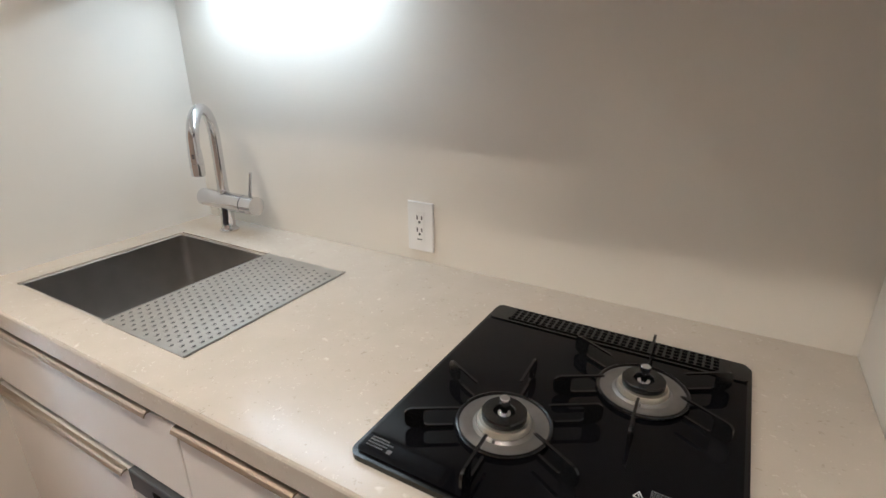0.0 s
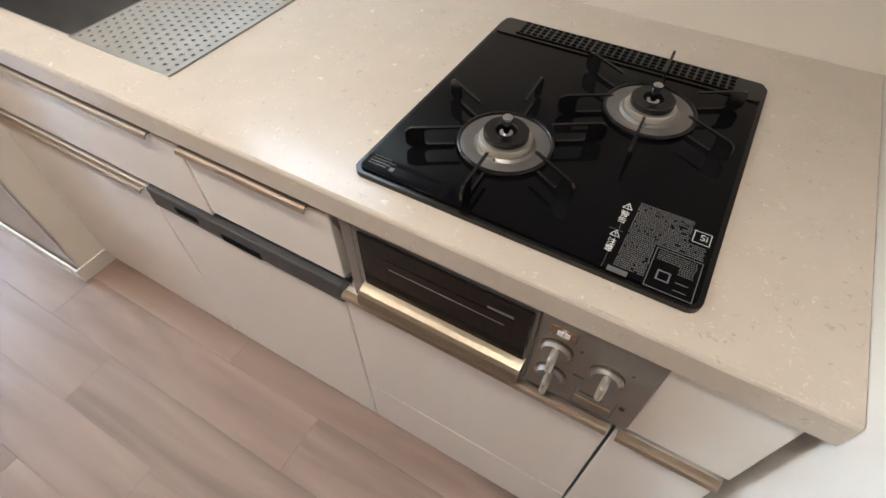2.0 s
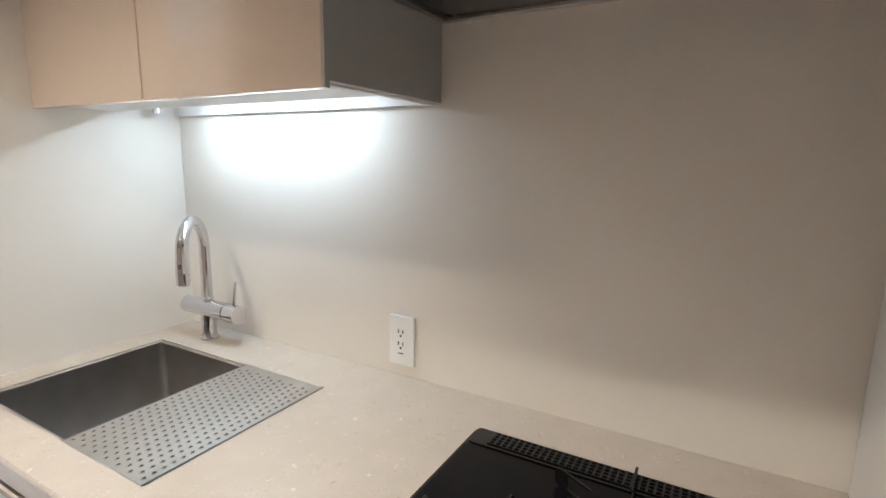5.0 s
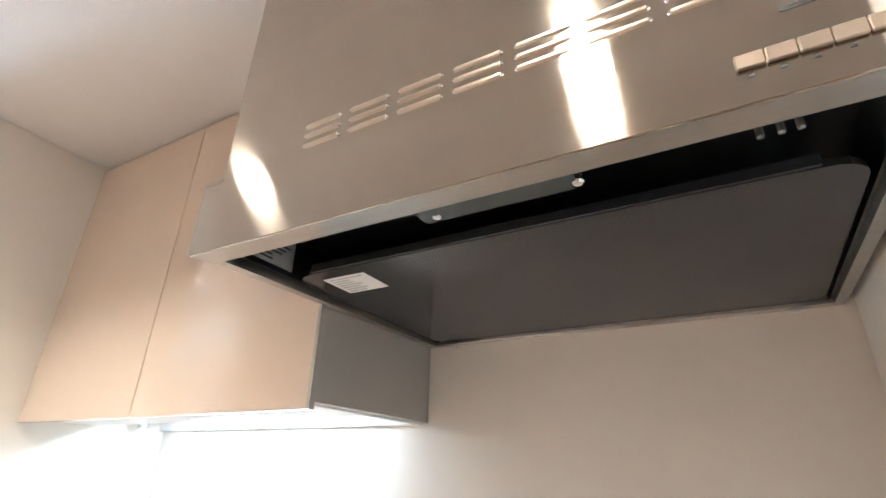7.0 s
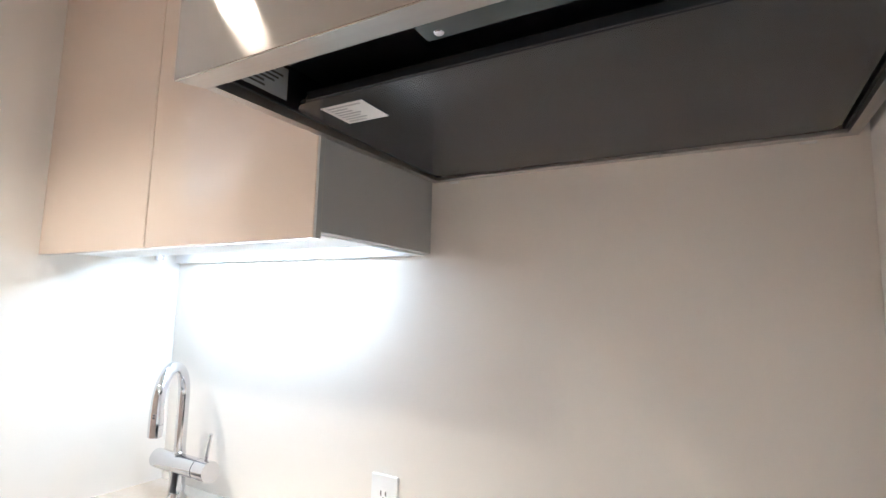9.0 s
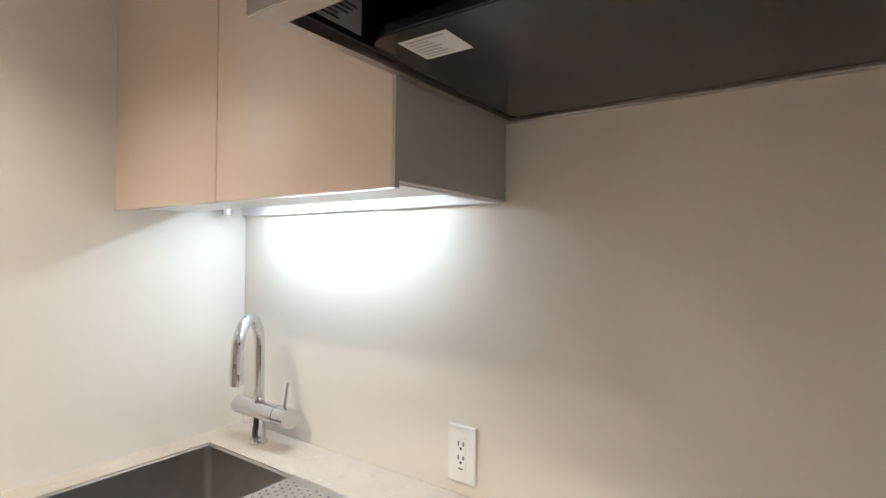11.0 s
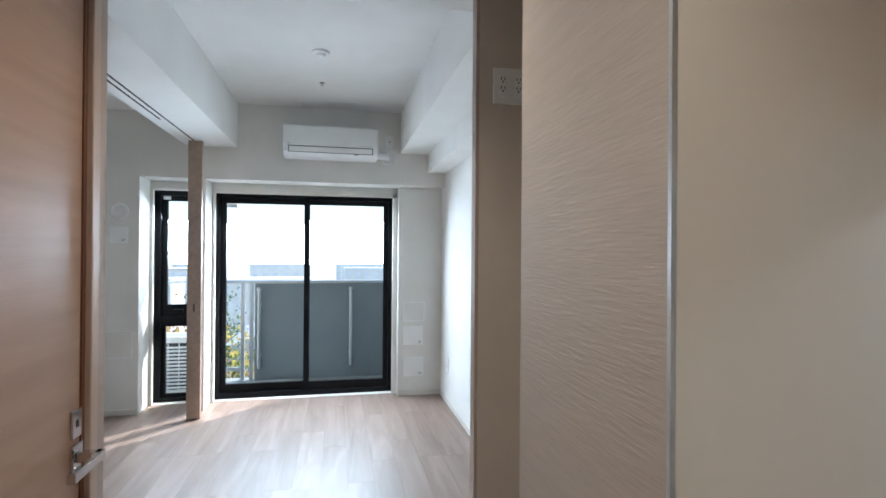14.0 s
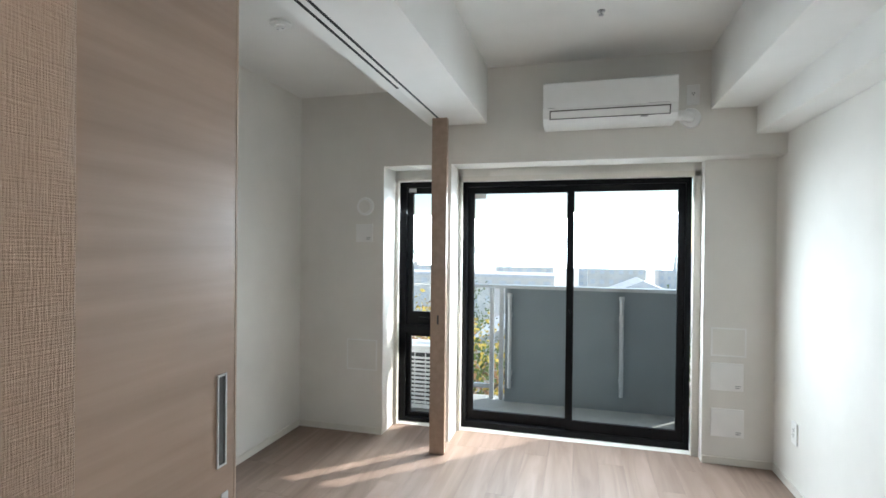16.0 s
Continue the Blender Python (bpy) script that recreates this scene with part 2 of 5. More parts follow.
M_FLOORBASE = material("floor_joint", (0.13, 0.10, 0.08), 0.8, scale=9)
M_PLANK = material("greige_wood_floor", (0.325, 0.236, 0.190), 0.44, second=(0.160, 0.108, 0.082), scale=9.0, amount=1.25, stretch=(0.12, 1, 1), random_tint=0.07, detail=3.5, bump=0.02, bump_scale=60)
M_PLANK.node_tree.nodes["Noise Texture"].inputs["Distortion"].default_value = 1.2
M_PLANK.node_tree.nodes["Principled BSDF"].inputs["Specular IOR Level"].default_value = 0.45
M_DOOR = wood_material("brown_wood_door", (0.43, 0.275, 0.185), (0.34, 0.21, 0.138), 0.42, 26.0, along="x")
M_SLIDE = wood_material("greige_wood_door", (0.41, 0.295, 0.225), (0.295, 0.208, 0.156), 0.40, 24.0, along="x")
M_CASING = wood_material("light_wood_casing", (0.52, 0.40, 0.31), (0.46, 0.345, 0.265), 0.5, 30.0, along="z")
M_EDGE = material("reddish_door_edge", (0.16, 0.06, 0.03), 0.5, scale=20, stretch=(1, 1, 0.05))
M_SASH = material("black_sash", (0.004, 0.0045, 0.006), 0.45, metal=0.0, scale=8)
M_SASH.node_tree.nodes["Principled BSDF"].inputs["Specular IOR Level"].default_value = 0.2
M_GLASS = glass_material()
M_CONCRETE = material("grey_parapet", (0.27, 0.30, 0.32), 0.7, second=(0.25, 0.28, 0.30), scale=3, bump=0.2, bump_scale=150)
M_BALCONY = material("balcony_floor_sheet", (0.42, 0.43, 0.42), 0.7, second=(0.37, 0.38, 0.37), scale=5, bump=0.2)
M_ALUPOLE = material("silver_aluminium", (0.66, 0.68, 0.70), 0.35, metal=0.8, scale=9)
M_OUTWALL = material("outside_wall", (0.55, 0.55, 0.54), 0.8, scale=3, bump=0.3)
M_AC = material("white_ac_plastic", (0.86, 0.86, 0.855), 0.32, scale=4, amount=1.0)
M_GREYPLASTIC = material("grey_plastic", (0.36, 0.37, 0.38), 0.5, scale=8)
M_LED = glowing("led_diffuser", (0.93, 0.97, 1.0), 1.9)
M_LENS = glowing("downlight_lens", (1.0, 0.82, 0.62), 10.0)


# ---- mesh helpers ----
def box(bm, x0, x1, y0, y1, z0, z1, bevel=0.0, segments=1):
    made = bmesh.ops.create_cube(bm, size=1.0, matrix=Matrix.LocRotScale(((x0 + x1) / 2, (y0 + y1) / 2, (z0 + z1) / 2), None, (abs(x1 - x0), abs(y1 - y0), abs(z1 - z0))))
    if bevel:
        edges = list({e for v in made["verts"] for e in v.link_edges})
        bmesh.ops.bevel(bm, geom=edges, offset=bevel, segments=segments, profile=0.5, affect="EDGES")
    return bm


def boxes(*rows, bevel=0.0):
    bm = bmesh.new()
    for row in rows:
        box(bm, *row, bevel=bevel)
    return bm


def rod(bm, a, b, r0, r1=None, sides=16, caps=True):
    a, b = Vector(a), Vector(b)
    m = Matrix.Translation((a + b) / 2) @ (b - a).to_track_quat("Z", "Y").to_matrix().to_4x4()
    bmesh.ops.create_cone(bm, cap_ends=caps, segments=sides, radius1=r0, radius2=r0 if r1 is None else r1, depth=(b - a).length, matrix=m)
    return bm


def tube(bm, points, radius, sides=14):
    """A round tube along points, with closed ends."""
    points = [Vector(p) for p in points]
    rings = []
    side = None
    for n, p in enumerate(points):
        ahead = (points[min(n + 1, len(points) - 1)] - points[max(n - 1, 0)]).normalized()
        if side is None:
            side = ahead.orthogonal().normalized()
        side = (side - ahead * side.dot(ahead)).normalized()
        up = ahead.cross(side)
        rings.append([bm.verts.new(p + radius * (math.cos(a) * side + math.sin(a) * up)) for a in (2 * math.pi * k / sides for k in range(sides))])
    for one, two in zip(rings, rings[1:]):
        for k in range(sides):
            bm.faces.new((one[k], one[(k + 1) % sides], two[(k + 1) % sides], two[k]))
    bm.faces.new(rings[0][::-1])
    bm.faces.new(rings[-1])
    return bm


def lathe(bm, profile, centre, sides=40):
    """A turned shape: radius and height pairs round the upright axis through centre."""
    cx, cy, cz = centre
    rings = [[bm.verts.new((cx + r * math.cos(2 * math.pi * k / sides), cy + r * math.sin(2 * math.pi * k / sides), cz + h)) for k in range(sides)] for r, h in profile]
    for one, two in zip(rings, rings[1:]):
        for k in range(sides):
            bm.faces.new((one[k], one[(k + 1) % sides], two[(k + 1) % sides], two[k]))
    bm.faces.new(rings[-1])
    bm.faces.new(rings[0][::-1])
    return bm


def prism(bm, outline, axis, low, high):
    """An outline in the two other axes, drawn out along one axis."""
    def at(p, d):
        return {"x": (d, p[0], p[1]), "y": (p[0], d, p[1]), "z": (p[0], p[1], d)}[axis]
    one = [bm.verts.new(at(p, low)) for p in outline]
    two = [bm.verts.new(at(p, high)) for p in outline]
    n = len(outline)
    for k in range(n):
        bm.faces.new((one[k], one[(k + 1) % n], two[(k + 1) % n], two[k]))
    bm.faces.new(one[::-1])
    bm.faces.new(two)
    bmesh.ops.recalc_face_normals(bm, faces=bm.faces)
    return bm


def rounded(x0, x1, y0, y1, r, steps=6):
    out = []
    for cx, cy, start in ((x1 - r, y1 - r, 0), (x0 + r, y1 - r, 90), (x0 + r, y0 + r, 180), (x1 - r, y0 + r, 270)):
        out += [(cx + r * math.cos(radians(start + 90 * k / steps)), cy + r * math.sin(radians(start + 90 * k / steps))) for k in range(steps + 1)]
    return out


def solid(name, bm, mat, origin=(0, 0, 0), smooth=False):
    """Links a bmesh, drawn in world places, as one mesh object whose origin lies at origin."""
    bmesh.ops.translate(bm, verts=bm.verts, vec=-Vector(origin))
    bmesh.ops.recalc_face_normals(bm, faces=bm.faces)
    data = bpy.data.meshes.new(name)
    bm.to_mesh(data)
    bm.free()
    data.materials.append(mat)
    if smooth:
        for f in data.polygons:
            f.use_smooth = True
        data.set_sharp_from_angle(angle=radians(35))
    ob = new(name, data)
    ob.location = origin
    return ob


def base_of(ob):
    place = Vector(ob.location)
    while ob.parent:
        ob = ob.parent
        place = place + Vector(ob.location)
    return place


def part(name, bm, mat, parent, label="", smooth=False):
    """One mesh under a thing or under a part, drawn in world places."""
    base = base_of(parent)
    ob = solid(name, bm, mat, base, smooth)
    ob.location = (0, 0, 0)
    ob.parent = parent
    return tagged(ob, label=label) if label else ob


def thing(name, place, label, category, group=""):
    ob = new(name)
    ob.empty_display_size = 0.05
    ob.location = place
    return tagged(ob, label=label, category=category, group=group)


def structure(name, bm, mat, label, category="wall", smooth=False):
    return tagged(solid(name, bm, mat, smooth=smooth), label=label, category=category, kind="structure")


# ---- structure ----
CEIL, LIVING, ROOM = 2.21, 2.54, 2.43
floor = structure("floor", boxes((-4.2, 2.9, -3.42, 0.1, -0.12, -0.004)), M_FLOORBASE, "greige wood plank floor running through kitchen and living room", "floor")
structure("wall_kitchen", boxes((-0.46, 1.83, 0.0, 0.12, 0, 2.7)), M_PANEL, "ivory enamel panel wall behind the kitchen counter")
structure("wall_niche", boxes((-1.145, -0.462, 0.0, 0.12, 0, 2.7)), M_WALL, "off-white wallpapered back wall of the fridge niche")
structure("wall_partition", boxes((-0.46, 0.0035, -0.745, -0.0415, 0, CEIL - 0.001)), M_ACCENT, "ribbed beige wallpaper on the thick partition beside the kitchen")
structure("wall_kitchen_left", boxes((0.004, 0.0085, -0.7405, -0.001, 0, CEIL - 0.001)), M_PANEL, "ivory enamel panel on the side wall of the kitchen")
structure("trim_partition", boxes((0.004, 0.0105, -0.7475, -0.741, 0, CEIL - 0.002)), M_ALUPOLE, "thin silver edge strip on the kitchen side panel", "trim")
structure("wall_kitchen_right", boxes((1.722, 1.83, -0.80, -0.001, 0, CEIL - 0.001)), M_PANEL, "ivory enamel panel beside the hob end of the counter")
structure("wall_corridor_end", boxes((2.9, 3.0, -1.77, -0.70, 0, 2.7), (1.831, 2.9, -0.80, -0.70, 0, 2.7)), M_WALL, "off-white wallpapered wall at the corridor's end")
DX0, DX1, WY = -0.786, 0.015, -1.665
structure("wall_corridor", boxes((-0.882, DX0 - 0.042, WY - 0.10, WY, 0, CEIL - 0.001), (DX1 + 0.042, 2.9, WY - 0.10, WY, 0, CEIL - 0.001), (DX0 - 0.042, DX1 + 0.042, WY - 0.10, WY, 2.042, CEIL - 0.001)), M_WEAVE, "woven beige wallpaper on the corridor wall round a door")
structure("wall_room_near", boxes((-0.882, -0.78, -3.42, WY - 0.101, 0, 2.7)), M_WALL, "off-white wallpapered near wall of the side room")
structure("wall_washroom", boxes((-0.778, 0.9, -1.90, -1.82, 0, 2.2)), M_WALL, "plain wall that closes the space behind the door")
structure("wall_stub", boxes((-1.19, -1.145, -0.64, -0.001, 0, 2.7)), M_NICHE, "plain stub wall beside the fridge niche, niche shade in its beige")
structure("trim_stub", boxes((-1.192, -1.143, -0.652, -0.641, 0, CEIL - 0.002)), M_WEAVE, "woven beige paper on the stub wall's end", "trim")
structure("wall_living_right", boxes((-4.10, -1.191, -0.16, 0.0, 0, 2.7)), M_WALL, "off-white wallpapered side wall of the living room")
structure("wall_room_left", boxes((-4.2, -0.86, -3.42, -3.32, 0, 2.7)), M_WALL, "off-white wallpapered side wall of the side room")
structure("wall_window", boxes(
    (-4.19, -3.95, -3.32, -2.66, 0, 2.7), (-4.19, -3.95, -2.66, -0.16, 1.905, 2.7),
    (-4.42, -4.20, -3.42, -2.66, -0.12, 2.7), (-4.42, -4.20, -2.66, -0.0, 1.83, 2.7), (-4.42, -4.20, -2.27, -2.17, -0.12, 1.83), (-4.199, -3.955, -2.27, -2.17, 0, 1.905),
    (-4.42, -4.10, -0.56, -0.0, -0.12, 1.904), (-4.42, -4.20, -2.66, -0.56, -0.12, 0.0)), M_WALL, "off-white wallpapered window wall with a deep header")
structure("trim_window", boxes(
    (-4.215, -4.18, -2.165, -2.145, 0.0, 1.85), (-4.215, -4.18, -0.605, -0.562, 0.0, 1.85), (-4.215, -4.18, -2.165, -0.562, 1.815, 1.85),
    (-4.215, -4.18, -2.66, -2.635, 0.0, 1.85), (-4.215, -4.18, -2.66, -2.27, 1.83, 1.85)), M_TRIM, "ivory window casing round both windows", "trim")
structure("ceiling_kitchen", boxes((-1.30, 3.0, -1.78, 0.0, CEIL, 2.75), (-1.30, -0.86, -2.32, -1.78, CEIL, 2.75)), M_CEIL, "lowered white ceiling over kitchen and corridor", "ceiling")
structure("ceiling_living", boxes((-4.2, -1.301, -1.925, -0.16, LIVING, 2.75)), M_CEIL, "white papered living room ceiling", "ceiling")
structure("ceiling_room", boxes((-4.2, -0.86, -3.32, -2.321, ROOM, 2.75)), M_CEIL, "white papered side room ceiling", "ceiling")
# beam over the sliding partition, with two track grooves
structure("beam_partition", boxes(
    (-3.951, -1.301, -2.32, -2.252, 2.17, 2.75), (-3.951, -1.301, -2.240, -2.212, 2.17, 2.75), (-3.951, -1.301, -2.200, -1.925, 2.17, 2.75),
    (-3.951, -1.301, -2.252, -2.240, 2.182, 2.75), (-3.951, -1.301, -2.212, -2.200, 2.182, 2.75), (-3.951, -3.10, -2.252, -2.240, 2.171, 2.19)), M_CEIL, "white boxed beam above the sliding partition", "beam")
structure("trim_track", boxes((-3.74, -1.31, -2.213, -2.199, 2.1692, 2.181), (-3.10, -1.31, -2.253, -2.239, 2.1692, 2.181)), M_SASH, "dark ceiling tracks for sliding doors", "trim")
structure("beam_side", boxes((-3.951, -1.191, -0.565, -0.16, 2.185, 2.75)), M_CEIL, "white boxed beam along the living room side wall", "beam")
structure("beam_side_lower", boxes((-3.951, -1.191, -0.32, -0.161, 2.025, 2.185)), M_CEIL, "lower white soffit along the side wall", "beam")
structure("baseboard", boxes(
    (-4.10, -4.092, -0.56, -0.16, 0, 0.045), (-3.95, -3.942, -3.32, -2.66, 0, 0.045), (-3.95, -0.86, -3.32, -3.312, 0, 0.045), (-4.09, -1.192, -0.168, -0.16, 0, 0.045),
    (0.008, 0.014, -0.752, -0.64, 0, 0.055), (-0.46, 0.014, -0.760, -0.753, 0, 0.055)), M_TRIM, "ivory baseboard along the walls", "baseboard")

# ---- windows ----


def sash(parent, y0, y1, z0, z1, x, stile=0.045, top=0.045, bottom=0.07):
    bm = boxes((x - 0.028, x, y0, y0 + stile, z0, z1), (x - 0.028, x, y1 - stile, y1, z0, z1), (x - 0.028, x, y0 + stile, y1 - stile, z1 - top, z1), (x - 0.028, x, y0 + stile, y1 - stile, z0, z0 + bottom))
    frame_part = part("sash", bm, M_SASH, parent)
    pane = part("pane", boxes((x - 0.017, x - 0.012, y0 + stile - 0.004, y1 - stile + 0.004, z0 + bottom - 0.004, z1 - top + 0.004)), M_GLASS, frame_part, "clear glass pane")
    pane.visible_shadow = False
    return frame_part


window = tagged(thing("window_1", (-4.27, -1.38, 0.0), "black-framed two-panel sliding balcony window, closed", "window"), kind="structure")
part("window_frame", boxes((-4.3850, -4.2710, -2.16, -2.125, 0.0, 1.82), (-4.3850, -4.2710, -0.635, -0.60, 0.0, 1.82), (-4.3850, -4.2710, -2.125, -0.635, 1.785, 1.82), (-4.3850, -4.2710, -2.125, -0.635, 0.001, 0.045)), M_SASH, window)
sash(window, -2.124, -1.355, 0.046, 1.784, -4.3170)
right_sash = sash(window, -1.405, -0.636, 0.046, 1.784, -4.2850)
part("latch", boxes((-4.2840, -4.2690, -1.398, -1.374, 0.80, 0.88), (-4.2845, -4.2600, -1.392, -1.380, 0.83, 0.90), bevel=0.003), M_SASH, right_sash)
part("maker_label", boxes((-4.3155, -4.3145, -2.075, -1.99, 1.700, 1.735)), M_STICKER, window, "small white sticker")
narrow = tagged(thing("window_2", (-4.27, -2.46, 0.0), "narrow black-framed window with an upper and a lower pane", "window"), kind="structure")
part("window_frame", boxes((-4.3850, -4.2710, -2.655, -2.60, 0.0, 1.83), (-4.3850, -4.2710, -2.315, -2.275, 0.0, 1.83), (-4.3850, -4.2710, -2.60, -2.315, 1.79, 1.83), (-4.3850, -4.2710, -2.60, -2.315, 0.001, 0.03), (-4.3850, -4.2710, -2.60, -2.315, 0.68, 0.74)), M_SASH, narrow)
upper = sash(narrow, -2.599, -2.316, 0.741, 1.789, -4.2950, bottom=0.10)
sash(narrow, -2.599, -2.316, 0.031, 0.679, -4.3050, stile=0.03, top=0.03, bottom=0.03)
part("latch", boxes((-4.2940, -4.2770, -2.50, -2.42, 0.77, 0.80), bevel=0.003), M_SASH, upper)
part("maker_label", boxes((-4.2945, -4.2935, -2.59, -2.53, 1.755, 1.785)), M_STICKER, narrow, "small white sticker")

# ---- sliding partition ----
post = thing("partition_post", (-3.75, -2.19, 0.0), "light wood post that closes the sliding partition", "post")
part("body", boxes((-3.775, -3.735, -2.245, -2.145, 0.0, 2.172), bevel=0.002), M_SLIDE, post)
part("latch_plate", boxes((-3.7345, -3.7325, -2.20, -2.188, 0.84, 0.90), bevel=0.0005), M_DARKRAIL, post, "small dark latch plate")
panel = thing("sliding_door", (-1.35, -2.225, 0.0), "greige wood sliding door pushed open along the wall", "door")
part("panel", boxes((-1.765, -0.89, -2.242, -2.208, 0.008, 2.168), bevel=0.0015), M_SLIDE, panel)
part("edge_strip", boxes((-1.771, -1.7655, -2.243, -2.207, 0.008, 2.168)), M_CASING, panel)
grip = part("handle", boxes((-1.730, -1.725, -2.2075, -2.204, 0.772, 1.012), (-1.700, -1.695, -2.2075, -2.204, 0.772, 1.012), (-1.725, -1.700, -2.2075, -2.204, 1.007, 1.012), (-1.725, -1.700, -2.2075, -2.204, 0.772, 0.777)), M_ALUPOLE, panel, "long recessed silver pull")
part("recess", boxes((-1.725, -1.700, -2.2079, -2.2065, 0.777, 1.007)), M_DARKRAIL, grip)
part("lock", boxes((-1.738, -1.712, -2.2075, -2.204, 0.645, 0.70), bevel=0.001), M_ALUPOLE, panel, "small silver lock plate")

# ---- corridor door ----
door = tagged(thing("door_1", (DX0, WY, 0.0), "closed brown wood door with a silver lever handle", "door"), kind="structure")
leaf = part("leaf", boxes((DX0 + 0.010, DX1 - 0.006, WY - 0.045, WY - 0.006, 0.008, 2.0), bevel=0.0015), M_DOOR, door)
part("door_edge", boxes((DX0 - 0.004, DX0 + 0.0095, WY - 0.045, WY - 0.002, 0.008, 2.0), bevel=0.001), M_EDGE, door)
part("door_frame", boxes((DX0 - 0.041, DX0 - 0.005, WY - 0.10, WY + 0.010, 0, 2.041), (DX1 + 0.005, DX1 + 0.041, WY - 0.10, WY + 0.010, 0, 2.041), (DX0 - 0.005, DX1 + 0.005, WY - 0.10, WY + 0.010, 2.005, 2.041), bevel=0.002), M_CASING, door)
HX, HZ = DX0 + 0.032, 0.865
lever = part("lever_handle", boxes((HX - 0.022, HX + 0.022, WY - 0.006, WY + 0.002, HZ - 0.03, HZ + 0.03), (HX - 0.011, HX + 0.011, WY + 0.002, WY + 0.05, HZ - 0.011, HZ + 0.011), (HX - 0.012, HX + 0.125, WY + 0.036, WY + 0.052, HZ - 0.011, HZ + 0.011), bevel=0.002), M_CHROME, door, "brushed silver lever handle")
part("lock_plate", boxes((HX - 0.022, HX + 0.022, WY - 0.006, WY + 0.0, HZ + 0.042, HZ + 0.105), bevel=0.002), M_CHROME, door)
part("keyhole", boxes((HX - 0.004, HX + 0.004, WY + 0.0002, WY + 0.001, HZ + 0.066, HZ + 0.081)), M_DARKRAIL, door)

# ---- kitchen: countertop, sink, tap ----
SX0, SX1, SY0, SY1 = 0.09, 0.71, -0.58, -0.16
top = bmesh.new()
for row in ((0.005, SX0, -0.66, -0.001), (SX1, 1.721, -0.66, -0.001), (SX0, SX1, -0.66, SY0), (SX0, SX1, SY1, -0.001)):
    box(top, *row, 0.805, 0.85)
bmesh.ops.remove_doubles(top, verts=top.verts, dist=0.0001)
worktop = thing("worktop", (0.87, -0.33, 0.805), "beige engineered stone kitchen worktop with pale flecks", "worktop")
slab = part("slab", top, M_STONE, worktop)
part("front_edge", prism(bmesh.new(), [(-0.6601, 0.806), (-0.6601, 0.8498), (-0.6625, 0.8475), (-0.664, 0.844), (-0.664, 0.806)], "x", 0.005, 1.721), M_STONE, worktop)

sink = thing("kitchen_sink", (0.4, -0.37, 0.65), "undermounted rectangular satin stainless sink set in the worktop", "sink")
t = 0.003
for row in ((SX0 - 0.004, SX0 + t, SY0 - 0.004, SY1 + 0.004, 0.645, 0.842), (SX1 - t, SX1 + 0.004, SY0 - 0.004, SY1 + 0.004, 0.645, 0.842), (SX0 + t, SX1 - t, SY0 - 0.004, SY0 + t, 0.645, 0.842), (SX0 + t, SX1 - t, SY1 - t, SY1 + 0.004, 0.645, 0.842)):
    part("basin_wall", boxes(row), M_SINK, sink)
part("basin_floor", boxes((SX0, SX1, SY0, SY1, 0.640, 0.646)), M_SINK, sink)
for cx, cy, a0 in ((SX0 + t, SY1 - t, 90), (SX1 - t, SY1 - t, 0), (SX0 + t, SY0 + t, 180), (SX1 - t, SY0 + t, 270)):
    ox, oy = (0.016 if cx < 0.4 else -0.016), (0.016 if cy < -0.37 else -0.016)
    arc = [(cx, cy)] + [(cx + ox + 0.016 * math.cos(radians(a0 + 15 * k)), cy + oy + 0.016 * math.sin(radians(a0 + 15 * k))) for k in range(7)]
    part("corner_fillet", prism(bmesh.new(), arc, "z", 0.646, 0.841), M_SINK, sink, smooth=True)
for row in ((SX0 + 0.0005, SX1 - 0.0005, SY1 - 0.011, SY1 - 0.0005), (SX0 + 0.0005, SX1 - 0.0005, SY0 + 0.0005, SY0 + 0.009), (SX0 + 0.0005, SX0 + 0.011, SY0 + 0.0095, SY1 - 0.0115), (SX1 - 0.011, SX1 - 0.0005, SY0 + 0.0095, SY1 - 0.0115)):
    part("rim", boxes((*row, 0.8425, 0.8465), bevel=0.0006), M_PLATE, sink)
part("drain", lathe(bmesh.new(), ((0.045, 0.0), (0.045, 0.003), (0.036, 0.0015), (0.02, 0.001)), (0.30, -0.30, 0.646)), M_CHROME, sink, smooth=True)

# drainer plate with raised hole rims; flat dark discs paint the holes' shade
drainer = thing("drainer_plate", (0.58, -0.37, 0.848), "perforated stainless drainer plate laid over the sink", "drainer")
PX0, PX1, PY0, PY1 = 0.455, 0.712, -0.582, -0.157
part("sheet", boxes((PX0, PX1, PY0, PY1, 0.8485, 0.8515), bevel=0.0008), M_PLATE, drainer)
part("edge_lip", boxes((PX1 - 0.001, PX1 + 0.004, PY0, PY1, 0.8505, 0.854), bevel=0.0012), M_LIP, drainer)
part("edge_lip", boxes((PX0, PX0 + 0.002, PY0, PY1, 0.8515, 0.8528)), M_CHROME, drainer)
nubs = bmesh.new()
holes = bmesh.new()
cols, lines = 13, 22
for i in range(cols):
    for j in range(lines):
        hx = PX0 + 0.014 + (PX1 - PX0 - 0.028) * i / (cols - 1)
        hy = PY0 + 0.014 + (PY1 - PY0 - 0.034) * (j + (0.5 if i % 2 else 0.0)) / lines
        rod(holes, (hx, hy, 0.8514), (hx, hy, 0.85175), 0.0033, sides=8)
        lathe(nubs, ((0.0056, 0.0), (0.0051, 0.0009), (0.0041, 0.0010), (0.0034, 0.0002)), (hx, hy, 0.8515), sides=10)
nubs_faces = [f for f in nubs.faces if len(f.verts) > 4]
bmesh.ops.delete(nubs, geom=nubs_faces, context="FACES_ONLY")
tagged(part("hole_rims", nubs, M_PLATE, drainer), kind="stuff")
